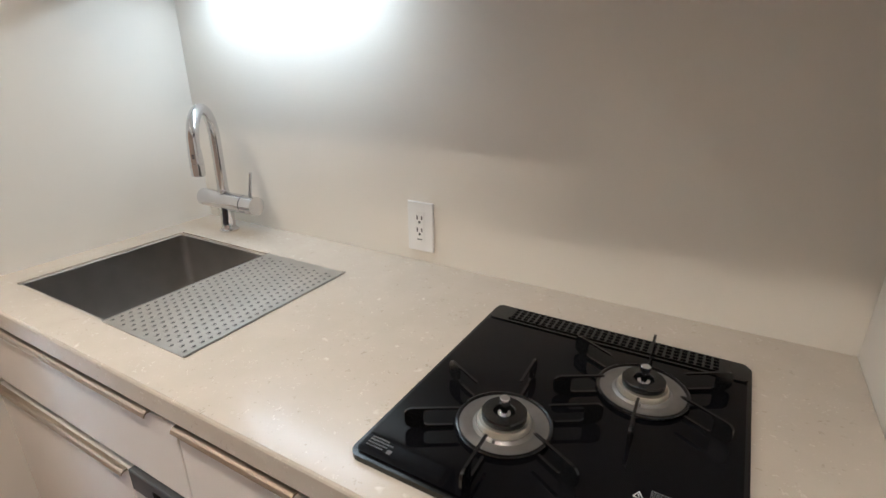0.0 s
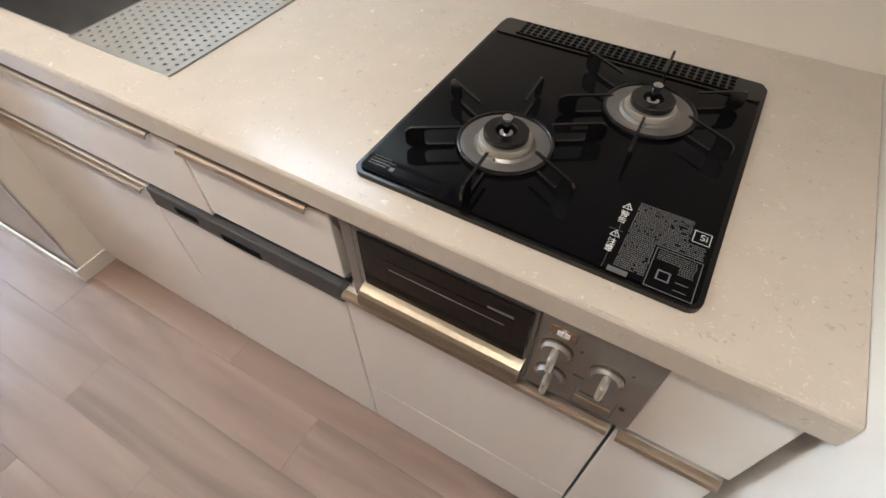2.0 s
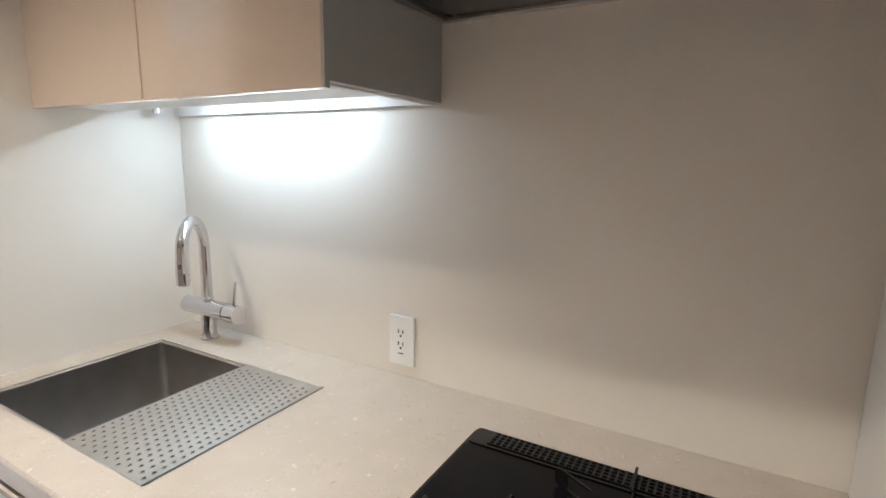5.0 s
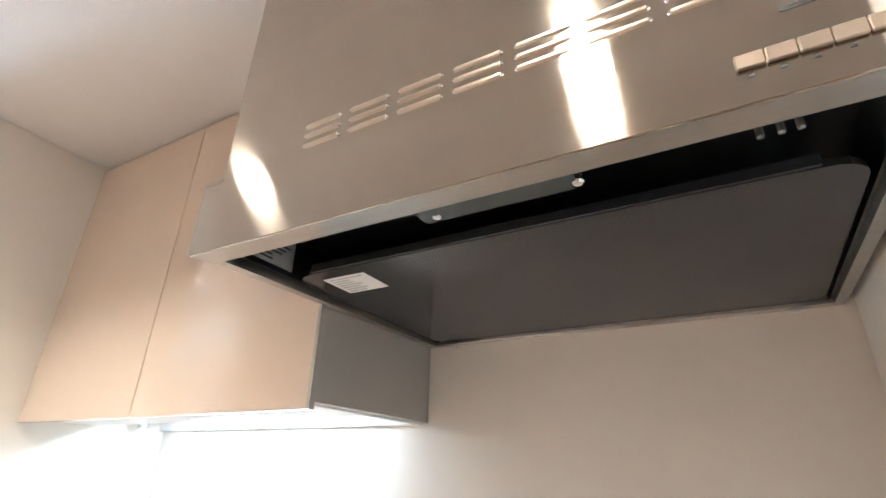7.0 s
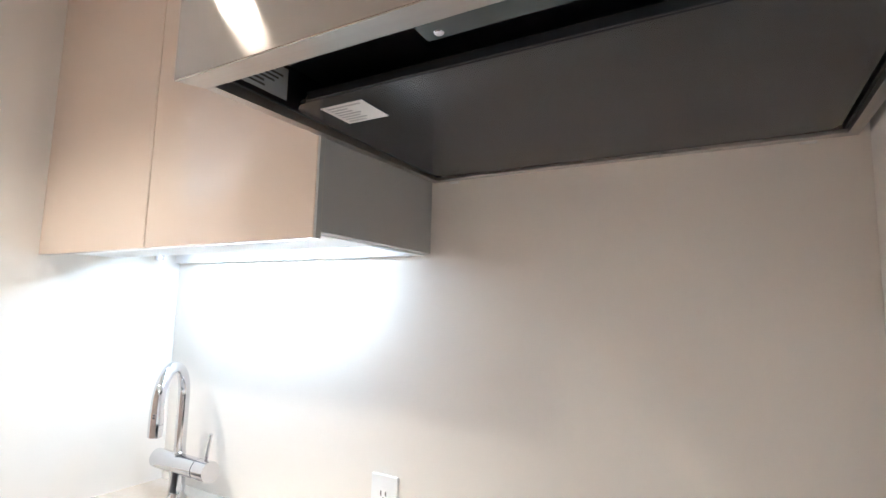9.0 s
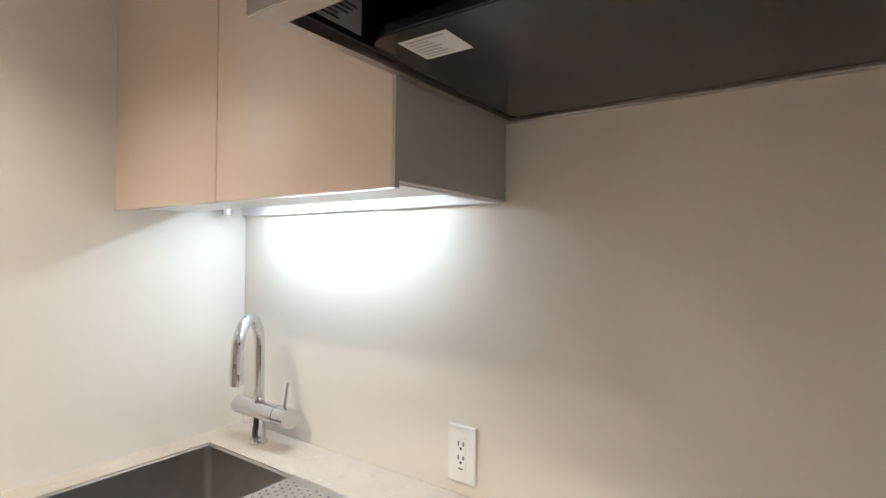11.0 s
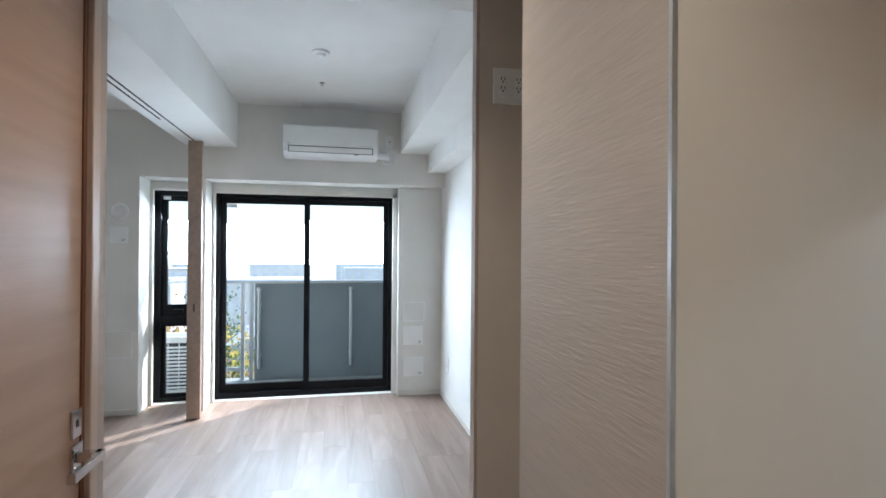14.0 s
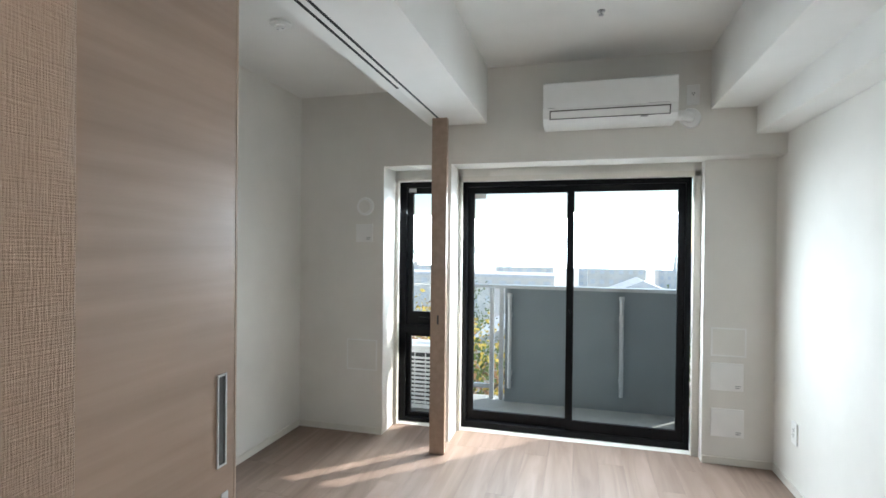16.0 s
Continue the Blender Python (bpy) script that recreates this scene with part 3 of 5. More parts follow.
tagged(part("holes", holes, M_HOODIN, drainer, "flat dark discs for the shade in the drain holes"), kind="stuff")

TX, TY, TZ = 0.199, -0.08, 0.943
tap = thing("kitchen_tap", (TX, TY, 0.85), "polished chrome kitchen tap with a tall curved spout", "tap")
part("base", lathe(bmesh.new(), ((0.026, 0.0), (0.027, 0.002), (0.027, 0.006), (0.0225, 0.0085), (0.0205, 0.013), (0.0200, 0.030), (0.0200, 0.078)), (TX, TY, 0.85)), M_CHROME, tap, smooth=True)
arm = Vector((0.60, -0.80, 0)).normalized()
reach, crown = 0.086, 1.124
spout = [(TX, TY, TZ), (TX, TY, 1.00), (TX, TY, 1.03), (TX, TY, 1.08), (TX, TY, crown)]
spout += [(TX + arm.x * reach * (1 - math.cos(a)), TY + arm.y * reach * (1 - math.cos(a)), crown + reach * math.sin(a)) for a in (math.pi * k / 24 for k in range(1, 24))]
end = Vector((TX, TY, crown)) + arm * 2 * reach
spout += [(end.x, end.y, crown), (end.x, end.y, crown - 0.004)]
part("spout", tube(bmesh.new(), spout, 0.0150, 24), M_CHROME, tap, smooth=True)
part("spout_collar", lathe(bmesh.new(), ((0.0168, 0.0), (0.0168, 0.005), (0.0152, 0.007)), (TX, TY, TZ + 0.0262), 28), M_CHROME, tap, smooth=True)
head = part("spray_head", lathe(bmesh.new(), ((0.0140, 0.0), (0.0168, 0.0015), (0.0172, 0.030), (0.0158, 0.0305), (0.0158, 0.0325), (0.0170, 0.033), (0.0160, 0.064), (0.0150, 0.068)), (end.x, end.y, crown - 0.070), 28), M_CHROME, tap, smooth=True)
part("spray_face", lathe(bmesh.new(), ((0.0125, 0.0), (0.0125, 0.0008)), (end.x, end.y, crown - 0.0708), 24), M_DARKRAIL, head, "dark spray face")
for kz in (0.046, 0.052):
    part("spray_button", boxes((end.x + arm.x * 0.0150 - 0.003, end.x + arm.x * 0.0150 + 0.003, end.y + arm.y * 0.0150 - 0.003, end.y + arm.y * 0.0150 + 0.003, crown - 0.070 + kz, crown - 0.0655 + kz), bevel=0.001), M_DARKRAIL, head)
part("mixer_body", rod(bmesh.new(), (0.106, TY, TZ), (0.285, TY, TZ), 0.0262, sides=40), M_CHROME, tap, smooth=True)
part("seam_ring", rod(bmesh.new(), (0.285, TY, TZ), (0.2885, TY, TZ), 0.0240, sides=40), M_DARKRAIL, tap, "dark seam between mixer body and cap", smooth=True)
knob = part("mixer_cap", rod(bmesh.new(), (0.2885, TY, TZ), (0.334, TY, TZ), 0.0266, sides=40), M_CHROME, tap, smooth=True)
part("lever", rod(bmesh.new(), (0.312, TY, TZ + 0.022), (0.332, TY - 0.004, TZ + 0.096), 0.0048, 0.0042, sides=14), M_CHROME, knob, smooth=True)
selector = part("selector_knob", rod(bmesh.new(), (0.089, TY, TZ), (0.1065, TY, TZ), 0.0085, sides=18), M_CHROME, tap, smooth=True)
part("selector_tip", rod(bmesh.new(), (0.086, TY, TZ), (0.0893, TY, TZ), 0.0055, sides=16), M_DARKRAIL, selector, smooth=True)

# ---- wall sockets ----


def slot_pair(parent, cx, cz, face, axis):
    """Two upright slots and a round earth hole, on a wall that faces -y or along axis x."""
    bm = bmesh.new()
    for dx, h in ((-0.0065, 0.0105), (0.0065, 0.009)):
        if axis == "y":
            box(bm, cx + dx - 0.0016, cx + dx + 0.0016, face - 0.0006, face + 0.0004, cz - h / 2, cz + h / 2)
        else:
            box(bm, face - 0.0004, face + 0.0006, cx + dx - 0.0016, cx + dx + 0.0016, cz - h / 2, cz + h / 2)
    if axis == "y":
        rod(bm, (cx, face + 0.0004, cz - 0.011), (cx, face - 0.0006, cz - 0.011), 0.0032, sides=10)
    else:
        rod(bm, (face - 0.0004, cx, cz - 0.011), (face + 0.0006, cx, cz - 0.011), 0.0032, sides=10)
    part("slots", bm, M_DARKTEXT, parent)


socket = thing("wall_socket", (0.835, -0.001, 0.943), "white double socket on the panel wall above the worktop", "socket")
part("cover_plate", boxes((0.799, 0.871, -0.0085, -0.001, 0.880, 1.006), bevel=0.0015), M_WHITE, socket)
module = part("socket_module", boxes((0.823, 0.847, -0.0105, -0.0085, 0.905, 0.981), bevel=0.0006), M_WHITE, socket)
slot_pair(module, 0.835, 0.967, -0.0105, "y")
slot_pair(module, 0.835, 0.936, -0.0105, "y")
part("print", boxes((0.828, 0.842, -0.0109, -0.0103, 0.910, 0.9125)), M_DARKTEXT, module)

fridge_socket = thing("wall_socket", (-1.145, -0.53, 1.85), "white square socket plate high in the fridge niche", "socket")
part("cover_plate", boxes((-1.1445, -1.137, -0.593, -0.471, 1.828, 1.950), bevel=0.0015), M_WHITE, fridge_socket)
for cy in (-0.560, -0.504):
    module = part("socket_module", boxes((-1.137, -1.135, cy - 0.012, cy + 0.012, 1.851, 1.927), bevel=0.0006), M_WHITE, fridge_socket)
    slot_pair(module, cy, 1.913, -1.135, "x")
    slot_pair(module, cy, 1.882, -1.135, "x")

low_socket = thing("wall_socket", (-3.78, -0.161, 0.335), "white socket low on the living room side wall", "socket")
part("cover_plate", boxes((-3.815, -3.745, -0.1685, -0.161, 0.277, 0.397), bevel=0.0015), M_WHITE, low_socket)
module = part("socket_module", boxes((-3.792, -3.768, -0.1705, -0.1685, 0.30, 0.375), bevel=0.0006), M_WHITE, low_socket)
slot_pair(module, -3.78, 0.36, -0.1705, "y")
slot_pair(module, -3.78, 0.33, -0.1705, "y")

# ---- kitchen: base cabinets ----
FY = -0.655
HANDLE_PROFILE = [(FY + 0.001, 0.0), (FY - 0.007, -0.0005), (FY - 0.011, -0.003), (FY - 0.014, -0.009), (FY - 0.0125, -0.010), (FY - 0.009, -0.0055), (FY - 0.006, -0.004), (FY + 0.001, -0.005)]


def front(name, parent, x0, x1, z0, z1, handle=True, h0=None, h1=None):
    """A cabinet front with a lip handle along its upper edge."""
    face = part(name, boxes((x0, x1, FY, FY + 0.018, z0, z1), bevel=0.0012), M_FRONT, parent)
    if handle:
        part("handle", prism(bmesh.new(), [(y, z1 + 0.006 + z) for y, z in HANDLE_PROFILE], "x", x0 + 0.004 if h0 is None else h0, x1 - 0.004 if h1 is None else h1), M_HANDLE, face, "champagne lip handle")
    return face


sink_unit = thing("base_cabinet", (0.3, -0.33, 0.0), "cream gloss sink cabinet with a wide drawer and a door", "cabinet", "base cabinets")
part("body", boxes((0.012, 0.573, FY + 0.021, -0.02, 0.03, 0.60)), M_INNER, sink_unit)
front("drawer", sink_unit, 0.010, 0.777, 0.622, 0.787, h1=0.715)
front("door", sink_unit, 0.010, 0.574, 0.030, 0.592)
part("plinth", boxes((0.011, 0.574, FY + 0.022, FY + 0.03, 0.0, 0.029)), M_DARKRAIL, sink_unit)

washer = thing("dishwasher", (0.84, -0.33, 0.0), "built-in dishwasher with cream fronts and a dark grey control rail", "dishwasher", "base cabinets")
part("body", boxes((0.580, 1.070, FY + 0.021, -0.02, 0.03, 0.60)), M_CARCASS, washer)
front("drawer", washer, 0.782, 1.085, 0.635, 0.787, h1=1.05)
front("door", washer, 0.578, 1.070, 0.030, 0.556, handle=False)
rail = part("control_rail", boxes((0.590, 1.076, FY - 0.007, FY + 0.017, 0.562, 0.612), bevel=0.002), M_DARKRAIL, washer, "dark grey rail with two grip slots")
# black patches on the uncut rail paint the shade in its notches
part("grip_slot_shade", boxes((0.665, 0.725, FY - 0.0082, FY - 0.0065, 0.578, 0.594)), M_SLOT, rail)
part("grip_slot_shade", boxes((0.785, 0.885, FY - 0.0082, FY - 0.0065, 0.564, 0.582)), M_SLOT, rail)
part("plinth", boxes((0.578, 1.070, FY + 0.022, FY + 0.03, 0.0, 0.029)), M_DARKRAIL, washer)

hob_unit = thing("base_cabinet", (1.32, -0.33, 0.0), "cream gloss cabinet with two drawers below the grill", "cabinet", "base cabinets")
part("body", boxes((1.076, 1.548, FY + 0.021, -0.02, 0.03, 0.60)), M_INNER, hob_unit)
front("drawer", hob_unit, 1.074, 1.548, 0.219, 0.592)
front("drawer", hob_unit, 1.074, 1.548, 0.030, 0.214, handle=False)
part("plinth", boxes((1.074, 1.548, FY + 0.022, FY + 0.03, 0.0, 0.029)), M_DARKRAIL, hob_unit)

end_unit = thing("base_cabinet", (1.63, -0.33, 0.0), "narrow cream gloss cabinet at the wall end of the counter", "cabinet", "base cabinets")
part("body", boxes((1.556, 1.700, FY + 0.021, -0.02, 0.03, 0.80)), M_INNER, end_unit)
front("panel", end_unit, 1.560, 1.700, 0.612, 0.800, handle=False)
front("door", end_unit, 1.553, 1.700, 0.030, 0.592)
part("plinth", boxes((1.553, 1.700, FY + 0.022, FY + 0.03, 0.0, 0.029)), M_DARKRAIL, end_unit)

# ---- grill under the hob ----
grill = thing("gas_grill", (1.33, -0.66, 0.62), "built-in fish grill with a smoked glass door and three knobs", "grill")
part("body", boxes((1.10, 1.556, FY + 0.001, -0.10, 0.618, 0.803)), M_GREYPANEL, grill)
part("side_strip", boxes((1.098, 1.118, FY - 0.004, FY, 0.612, 0.803), bevel=0.001), M_GREYPANEL, grill)
part("bezel", boxes((1.118, 1.402, FY - 0.004, FY, 0.616, 0.803), bevel=0.0015), M_GREYPANEL, grill)
part("glass_door", boxes((1.130, 1.396, FY - 0.009, FY - 0.004, 0.672, 0.792), bevel=0.002), M_GRILLGLASS, grill)
part("inner_window", boxes((1.165, 1.372, FY - 0.0096, FY - 0.009, 0.700, 0.758)), M_GRILLGLASS, grill)
part("grid_bar", boxes((1.18, 1.36, FY - 0.0102, FY - 0.0096, 0.7395, 0.7405)), M_GREYPANEL, grill)
part("model_print", boxes((1.335, 1.372, FY - 0.0102, FY - 0.0096, 0.763, 0.767)), M_GREYPANEL, grill)
part("door_handle", prism(bmesh.new(), [(FY - 0.004, 0.632), (FY - 0.022, 0.633), (FY - 0.028, 0.636), (FY - 0.032, 0.641), (FY - 0.033, 0.648), (FY - 0.032, 0.657), (FY - 0.029, 0.664), (FY - 0.024, 0.669), (FY - 0.016, 0.672), (FY - 0.004, 0.674)], "x", 1.128, 1.398), M_GRILLBAR, grill, "wide satin gold grill handle", smooth=False)
ctrl = part("control_panel", boxes((1.403, 1.555, FY - 0.005, FY, 0.616, 0.803), bevel=0.0015), M_GREYPANEL, grill)
part("display", boxes((1.418, 1.452, FY - 0.0066, FY - 0.005, 0.766, 0.787), bevel=0.0005), M_STEEL, ctrl)
part("display_buttons", boxes((1.427, 1.434, FY - 0.0074, FY - 0.0066, 0.771, 0.780), (1.436, 1.443, FY - 0.0074, FY - 0.0066, 0.771, 0.780)), M_STICKER, ctrl)
for kx, kz in ((1.433, 0.735), (1.435, 0.672), (1.500, 0.728)):
    dial = bmesh.new()
    rod(dial, (kx, FY - 0.005, kz), (kx, FY - 0.009, kz), 0.0225, sides=28)
    ring = part("knob", dial, M_STEEL, ctrl, smooth=True)
    face = bmesh.new()
    rod(face, (kx, FY - 0.009, kz), (kx, FY - 0.014, kz), 0.019, 0.017, sides=28)
    part("knob_disc", face, M_GREYPANEL, ring, smooth=True)
    part("knob_grip", boxes((kx - 0.0045, kx + 0.0045, FY - 0.034, FY - 0.012, kz - 0.018, kz + 0.017), bevel=0.003), M_ALU, ring)
half = bmesh.new()
prism(half, [(1.500 + 0.025 * math.cos(radians(180 + 15 * k)), 0.648 + 0.02 * math.sin(radians(180 + 15 * k))) for k in range(13)], "y", FY - 0.0075, FY - 0.005)
part("battery_catch", half, M_GRILLBAR, ctrl)
part("battery_label", boxes((1.478, 1.510, FY - 0.0056, FY - 0.005, 0.660, 0.664), (1.472, 1.528, FY - 0.0055, FY - 0.005, 0.6215, 0.6222), (1.472, 1.4727, FY - 0.0055, FY - 0.005, 0.6222, 0.675), (1.5273, 1.528, FY - 0.0055, FY - 0.005, 0.6222, 0.675)), M_DARKTEXT, ctrl)
part("indicator", rod(bmesh.new(), (1.535, FY - 0.005, 0.668), (1.535, FY - 0.0065, 0.668), 0.004, sides=12), M_DARKTEXT, ctrl)
for a, b, z in ((1.460, 1.464, 0.753), (1.524, 1.528, 0.752), (1.462, 1.478, 0.694)):
    part("dial_mark", boxes((a, b, FY - 0.0056, FY - 0.005, z, z + 0.004)), M_DARKTEXT, ctrl)

grill.location.x += 0.009

# ---- hob ----
HX0, HX1, HY0, HY1 = 1.10, 1.552, -0.619, -0.143
hob = thing("gas_hob", (1.326, -0.38, 0.85), "black glass two-burner gas hob set in the worktop", "hob")
part("trim_frame", prism(bmesh.new(), rounded(HX0, HX1, HY0, HY1, 0.016), "z", 0.8503, 0.8585), M_BLACK, hob)
part("glass_top", prism(bmesh.new(), rounded(HX0 + 0.007, HX1 - 0.007, HY0 + 0.007, HY1 - 0.062, 0.010), "z", 0.8585, 0.8615), M_BLACKGLASS, hob)
part("vent_tray", prism(bmesh.new(), rounded(HX0 + 0.006, HX1 - 0.006, HY1 - 0.060, HY1 - 0.006, 0.010), "z", 0.8585, 0.8640), M_BLACK, hob)
vent = part("vent_grille", prism(bmesh.new(), rounded(HX0 + 0.042, HX1 - 0.042, HY1 - 0.052, HY1 - 0.010, 0.004), "z", 0.864, 0.8665), M_BLACK, hob)
# flat black cells on the grille paint the shade of its openings
vent_holes = bmesh.new()
for i in range(30):
    for j in range(4):
        vx = HX0 + 0.052 + i * (HX1 - HX0 - 0.104) / 29
        vy = HY1 - 0.0465 + j * 0.0103
        prism(vent_holes, rounded(vx - 0.0042, vx + 0.0042, vy - 0.0036, vy + 0.0036, 0.002, 2), "z", 0.8664, 0.8668)
tagged(part("vent_opening_shade", vent_holes, M_SLOT, vent), kind="stuff")


def burner(bx, by, spin, sizes):
    dish = part("burner_dish", lathe(bmesh.new(), ((0.064, 0.0), (0.064, 0.0035), (0.060, 0.0050), (0.054, 0.0040), (0.043, 0.0030), (0.039, 0.0060), (0.030, 0.0060)), (bx, by, 0.8615)), M_BURNER, hob, "grey enamel burner dish", smooth=True)
    part("trim_ring", tube(bmesh.new(), [(bx + 0.0645 * math.cos(2 * math.pi * k / 48), by + 0.0645 * math.sin(2 * math.pi * k / 48), 0.866) for k in range(49)], 0.003, 8), M_BLACK, dish, smooth=True)
    part("burner_head", lathe(bmesh.new(), ((0.037, 0.0), (0.037, 0.006), (0.035, 0.0095), (0.028, 0.0095)), (bx, by, 0.8665)), M_ALU, dish, smooth=True)
    part("burner_cap", lathe(bmesh.new(), ((0.029, 0.0), (0.031, 0.001), (0.031, 0.0085), (0.0295, 0.0105), (0.0155, 0.0105), (0.0145, 0.0095), (0.0145, 0.0015)), (bx, by, 0.8765)), M_BLACK, dish, smooth=True)
    sensor = lathe(bmesh.new(), ((0.0090, 0.0), (0.0090, 0.004), (0.0048, 0.0045), (0.0048, 0.020), (0.0070, 0.0205), (0.0070, 0.0285), (0.0062, 0.0292)), (bx, by, 0.8785), 20)
    part("heat_sensor", sensor, M_CHROME, dish, smooth=True)
    part("igniter", rod(bmesh.new(), (bx + 0.004, by - 0.043, 0.866), (bx + 0.004, by - 0.043, 0.872), 0.0020, sides=8), M_BURNER, dish)
    for k in range(6):
        a = radians(spin + 60 * k)
        outline = [(0.064, 0.0005), (0.112, 0.0005)]
        outline += [(0.113 + 0.015 * math.sin(radians(15 * n)), 0.0155 - 0.015 * math.cos(radians(15 * n))) for n in range(1, 7)]
        outline += [(0.117 + 0.011 * math.cos(radians(15 * n)), 0.030 + 0.011 * math.sin(radians(15 * n))) for n in range(7)]
        outline += [(0.060, 0.0405), (0.0565, 0.0388), (0.060, 0.0370)]
        outline += [(0.097 + 0.007 * math.sin(radians(18 * n)), 0.030 + 0.007 * math.cos(radians(18 * n))) for n in range(6)]
        outline += [(0.097 + 0.007 * math.cos(radians(18 * n)), 0.013 - 0.007 * math.sin(radians(18 * n))) for n in range(6)]
        outline += [(0.066, 0.0058)]
        bm = prism(bmesh.new(), [(r * sizes, h * 0.8) for r, h in outline], "y", -0.0019, 0.0019)
        bmesh.ops.transform(bm, matrix=pose(bx, by, 0.8616, 0, 0, math.degrees(a)), verts=bm.verts)
        part("pan_support", bm, M_BLACK, dish, "black enamelled pan support finger")
    return dish


burner(1.257, -0.476, 32, 1.06)
burner(1.408, -0.305, 32, 1.06)
# printed notices on the glass
notice = bmesh.new()
lines_rng = random.Random(4)
for k in range(36):
    y = -0.494 - k * 0.0031
    x = 1.452
    while x < 1.537:
        w = lines_rng.uniform(0.0010, 0.0024)
        if not (y < -0.552 and 1.487 < x + w) and not (y > -0.529 and x + w > 1.518) and lines_rng.random() < 0.93:
            box(notice, x, min(x + w, 1.541), y - 0.0009, y + 0.0009, 0.86155, 0.86175)
        x += w + lines_rng.uniform(0.0006, 0.0010)
for k in range(9):
    y = -0.558 - k * 0.0030
    x = 1.492
    while x < 1.534:
        w = lines_rng.uniform(0.0010, 0.0022)
        if not 4 < k < 9 or x > 1.516:
            box(notice, x, x + w, y - 0.0007, y + 0.0007, 0.86155, 0.86175)
        x += w + lines_rng.uniform(0.0007, 0.0012)
for row in ((1.488, 1.540, -0.5535, -0.5545), (1.488, 1.540, -0.613, -0.614), (1.488, 1.489, -0.614, -0.5535), (1.539, 1.540, -0.614, -0.5535), (1.497, 1.512, -0.585, -0.587), (1.497, 1.512, -0.598, -0.600), (1.497, 1.499, -0.600, -0.585), (1.510, 1.512, -0.600, -0.585), (1.518, 1.532, -0.594, -0.595), (1.518, 1.532, -0.605, -0.606), (1.447, 1.470, -0.6065, -0.614), (1.441, 1.4415, -0.505, -0.613), (1.430, 1.447, -0.5512, -0.5518)):
    box(notice, row[0], row[1], row[2], row[3], 0.86155, 0.86175)
part("warning_print", notice, M_DIMTEXT, hob, "rows of small pale print that cannot be read")


def lettering(text, size, m, mat, parent, name="lettering"):
    curve = bpy.data.curves.new(name, "FONT")
    curve.body, curve.size, curve.extrude, curve.align_x, curve.align_y = text, size, 0.0001, "CENTER", "CENTER"
    temp = new(name, curve)
    data = bpy.data.meshes.new_from_object(temp.evaluated_get(bpy.context.evaluated_depsgraph_get()))
    bpy.data.objects.remove(temp)
    data.transform(Matrix.Translation(-base_of(parent)) @ m)
    data.materials.append(mat)
    ob = new(name, data)
    ob.parent = parent
    return ob


lettering("Si", 0.014, pose(1.532, -0.515, 0.8618), M_GREYTEXT, hob)
part("mark_frame", boxes((1.520, 1.540, -0.5055, -0.5065, 0.86155, 0.86175), (1.520, 1.540, -0.5245, -0.5255, 0.86155, 0.86175), (1.520, 1.521, -0.5255, -0.5055, 0.86155, 0.86175), (1.539, 1.540, -0.5255, -0.5055, 0.86155, 0.86175)), M_GREYTEXT, hob)
for cy, word in ((-0.518, "警告"), (-0.568, "注意")):
    tri = bmesh.new()
    for a, b in (((1.4345, cy + 0.006), (1.4455, cy + 0.006)), ((1.4345, cy + 0.006), (1.440, cy + 0.016)), ((1.4455, cy + 0.006), (1.440, cy + 0.016)), ((1.440, cy + 0.0085), (1.440, cy + 0.0125))):
        rod(tri, (*a, 0.8617), (*b, 0.8617), 0.0006, sides=5)
    part("warning_sign", tri, M_GREYTEXT, hob)
    lettering("\n".join(word), 0.011, pose(1.440, cy - 0.010, 0.8618), M_GREYTEXT, hob)
small = bmesh.new()
for k, end in enumerate((0.026, 0.034, 0.030, 0.024)):
    x = 1.114
    while x < 1.114 + end:
        w = lines_rng.uniform(0.0012, 0.0026)
        box(small, x, x + w, -0.5825 - k * 0.0052, -0.5802 - k * 0.0052, 0.86155, 0.86175)
        x += w + 0.0008
box(small, 1.1465, 1.1535, -0.600, -0.593, 0.86155, 0.86175)
part("corner_notice", small, M_DIMTEXT, hob)

hob.location.x += 0.011

# ---- upper cabinets ----
CY = -0.38
upper_unit = thing("wall_cabinet", (0.465, -0.19, 1.49), "wall cabinet with two tall greige gloss doors and a grey side", "cabinet")
part("body", boxes((0.005, 0.918, CY + 0.022, -0.001, 1.555, 2.203)), M_INNER, upper_unit)
part("side_panel", boxes((0.919, 0.935, CY + 0.012, -0.001, 1.503, 2.205), bevel=0.001), M_CARCASS, upper_unit, "dull grey side panel")
part("door", boxes((0.006, 0.4655, CY, CY + 0.019, 1.490, 2.200), bevel=0.0012), M_UPPER, upper_unit)
part("door", boxes((0.4685, 0.9405, CY, CY + 0.019, 1.490, 2.200), bevel=0.0012), M_UPPER, upper_unit)
part("door_edge", boxes((0.941, 0.946, CY + 0.0005, CY + 0.0115, 1.490, 2.200)), M_CARCASS, upper_unit)
part("bottom_board", boxes((0.006, 0.918, -0.016, -0.001, 1.500, 1.5545), (0.006, 0.918, CY + 0.023, -0.190, 1.500, 1.5545), (0.905, 0.918, -0.190, -0.016, 1.500, 1.5545)), M_INNER, upper_unit)
light = thing("cabinet_light", (0.43, -0.10, 1.50), "slim white LED bar under the wall cabinet, switched on", "light")
part("housing", boxes((0.10, 0.885, -0.140, -0.070, 1.543, 1.5548), bevel=0.001), M_WHITE, light)
part("diffuser", boxes((0.14, 0.80, -0.122, -0.088, 1.541, 1.543)), M_LED, light, "glowing cool white diffuser")
catch = thing("light_switch_knob", (0.09, -0.12, 1.50), "small chrome knob under the wall cabinet", "knob")
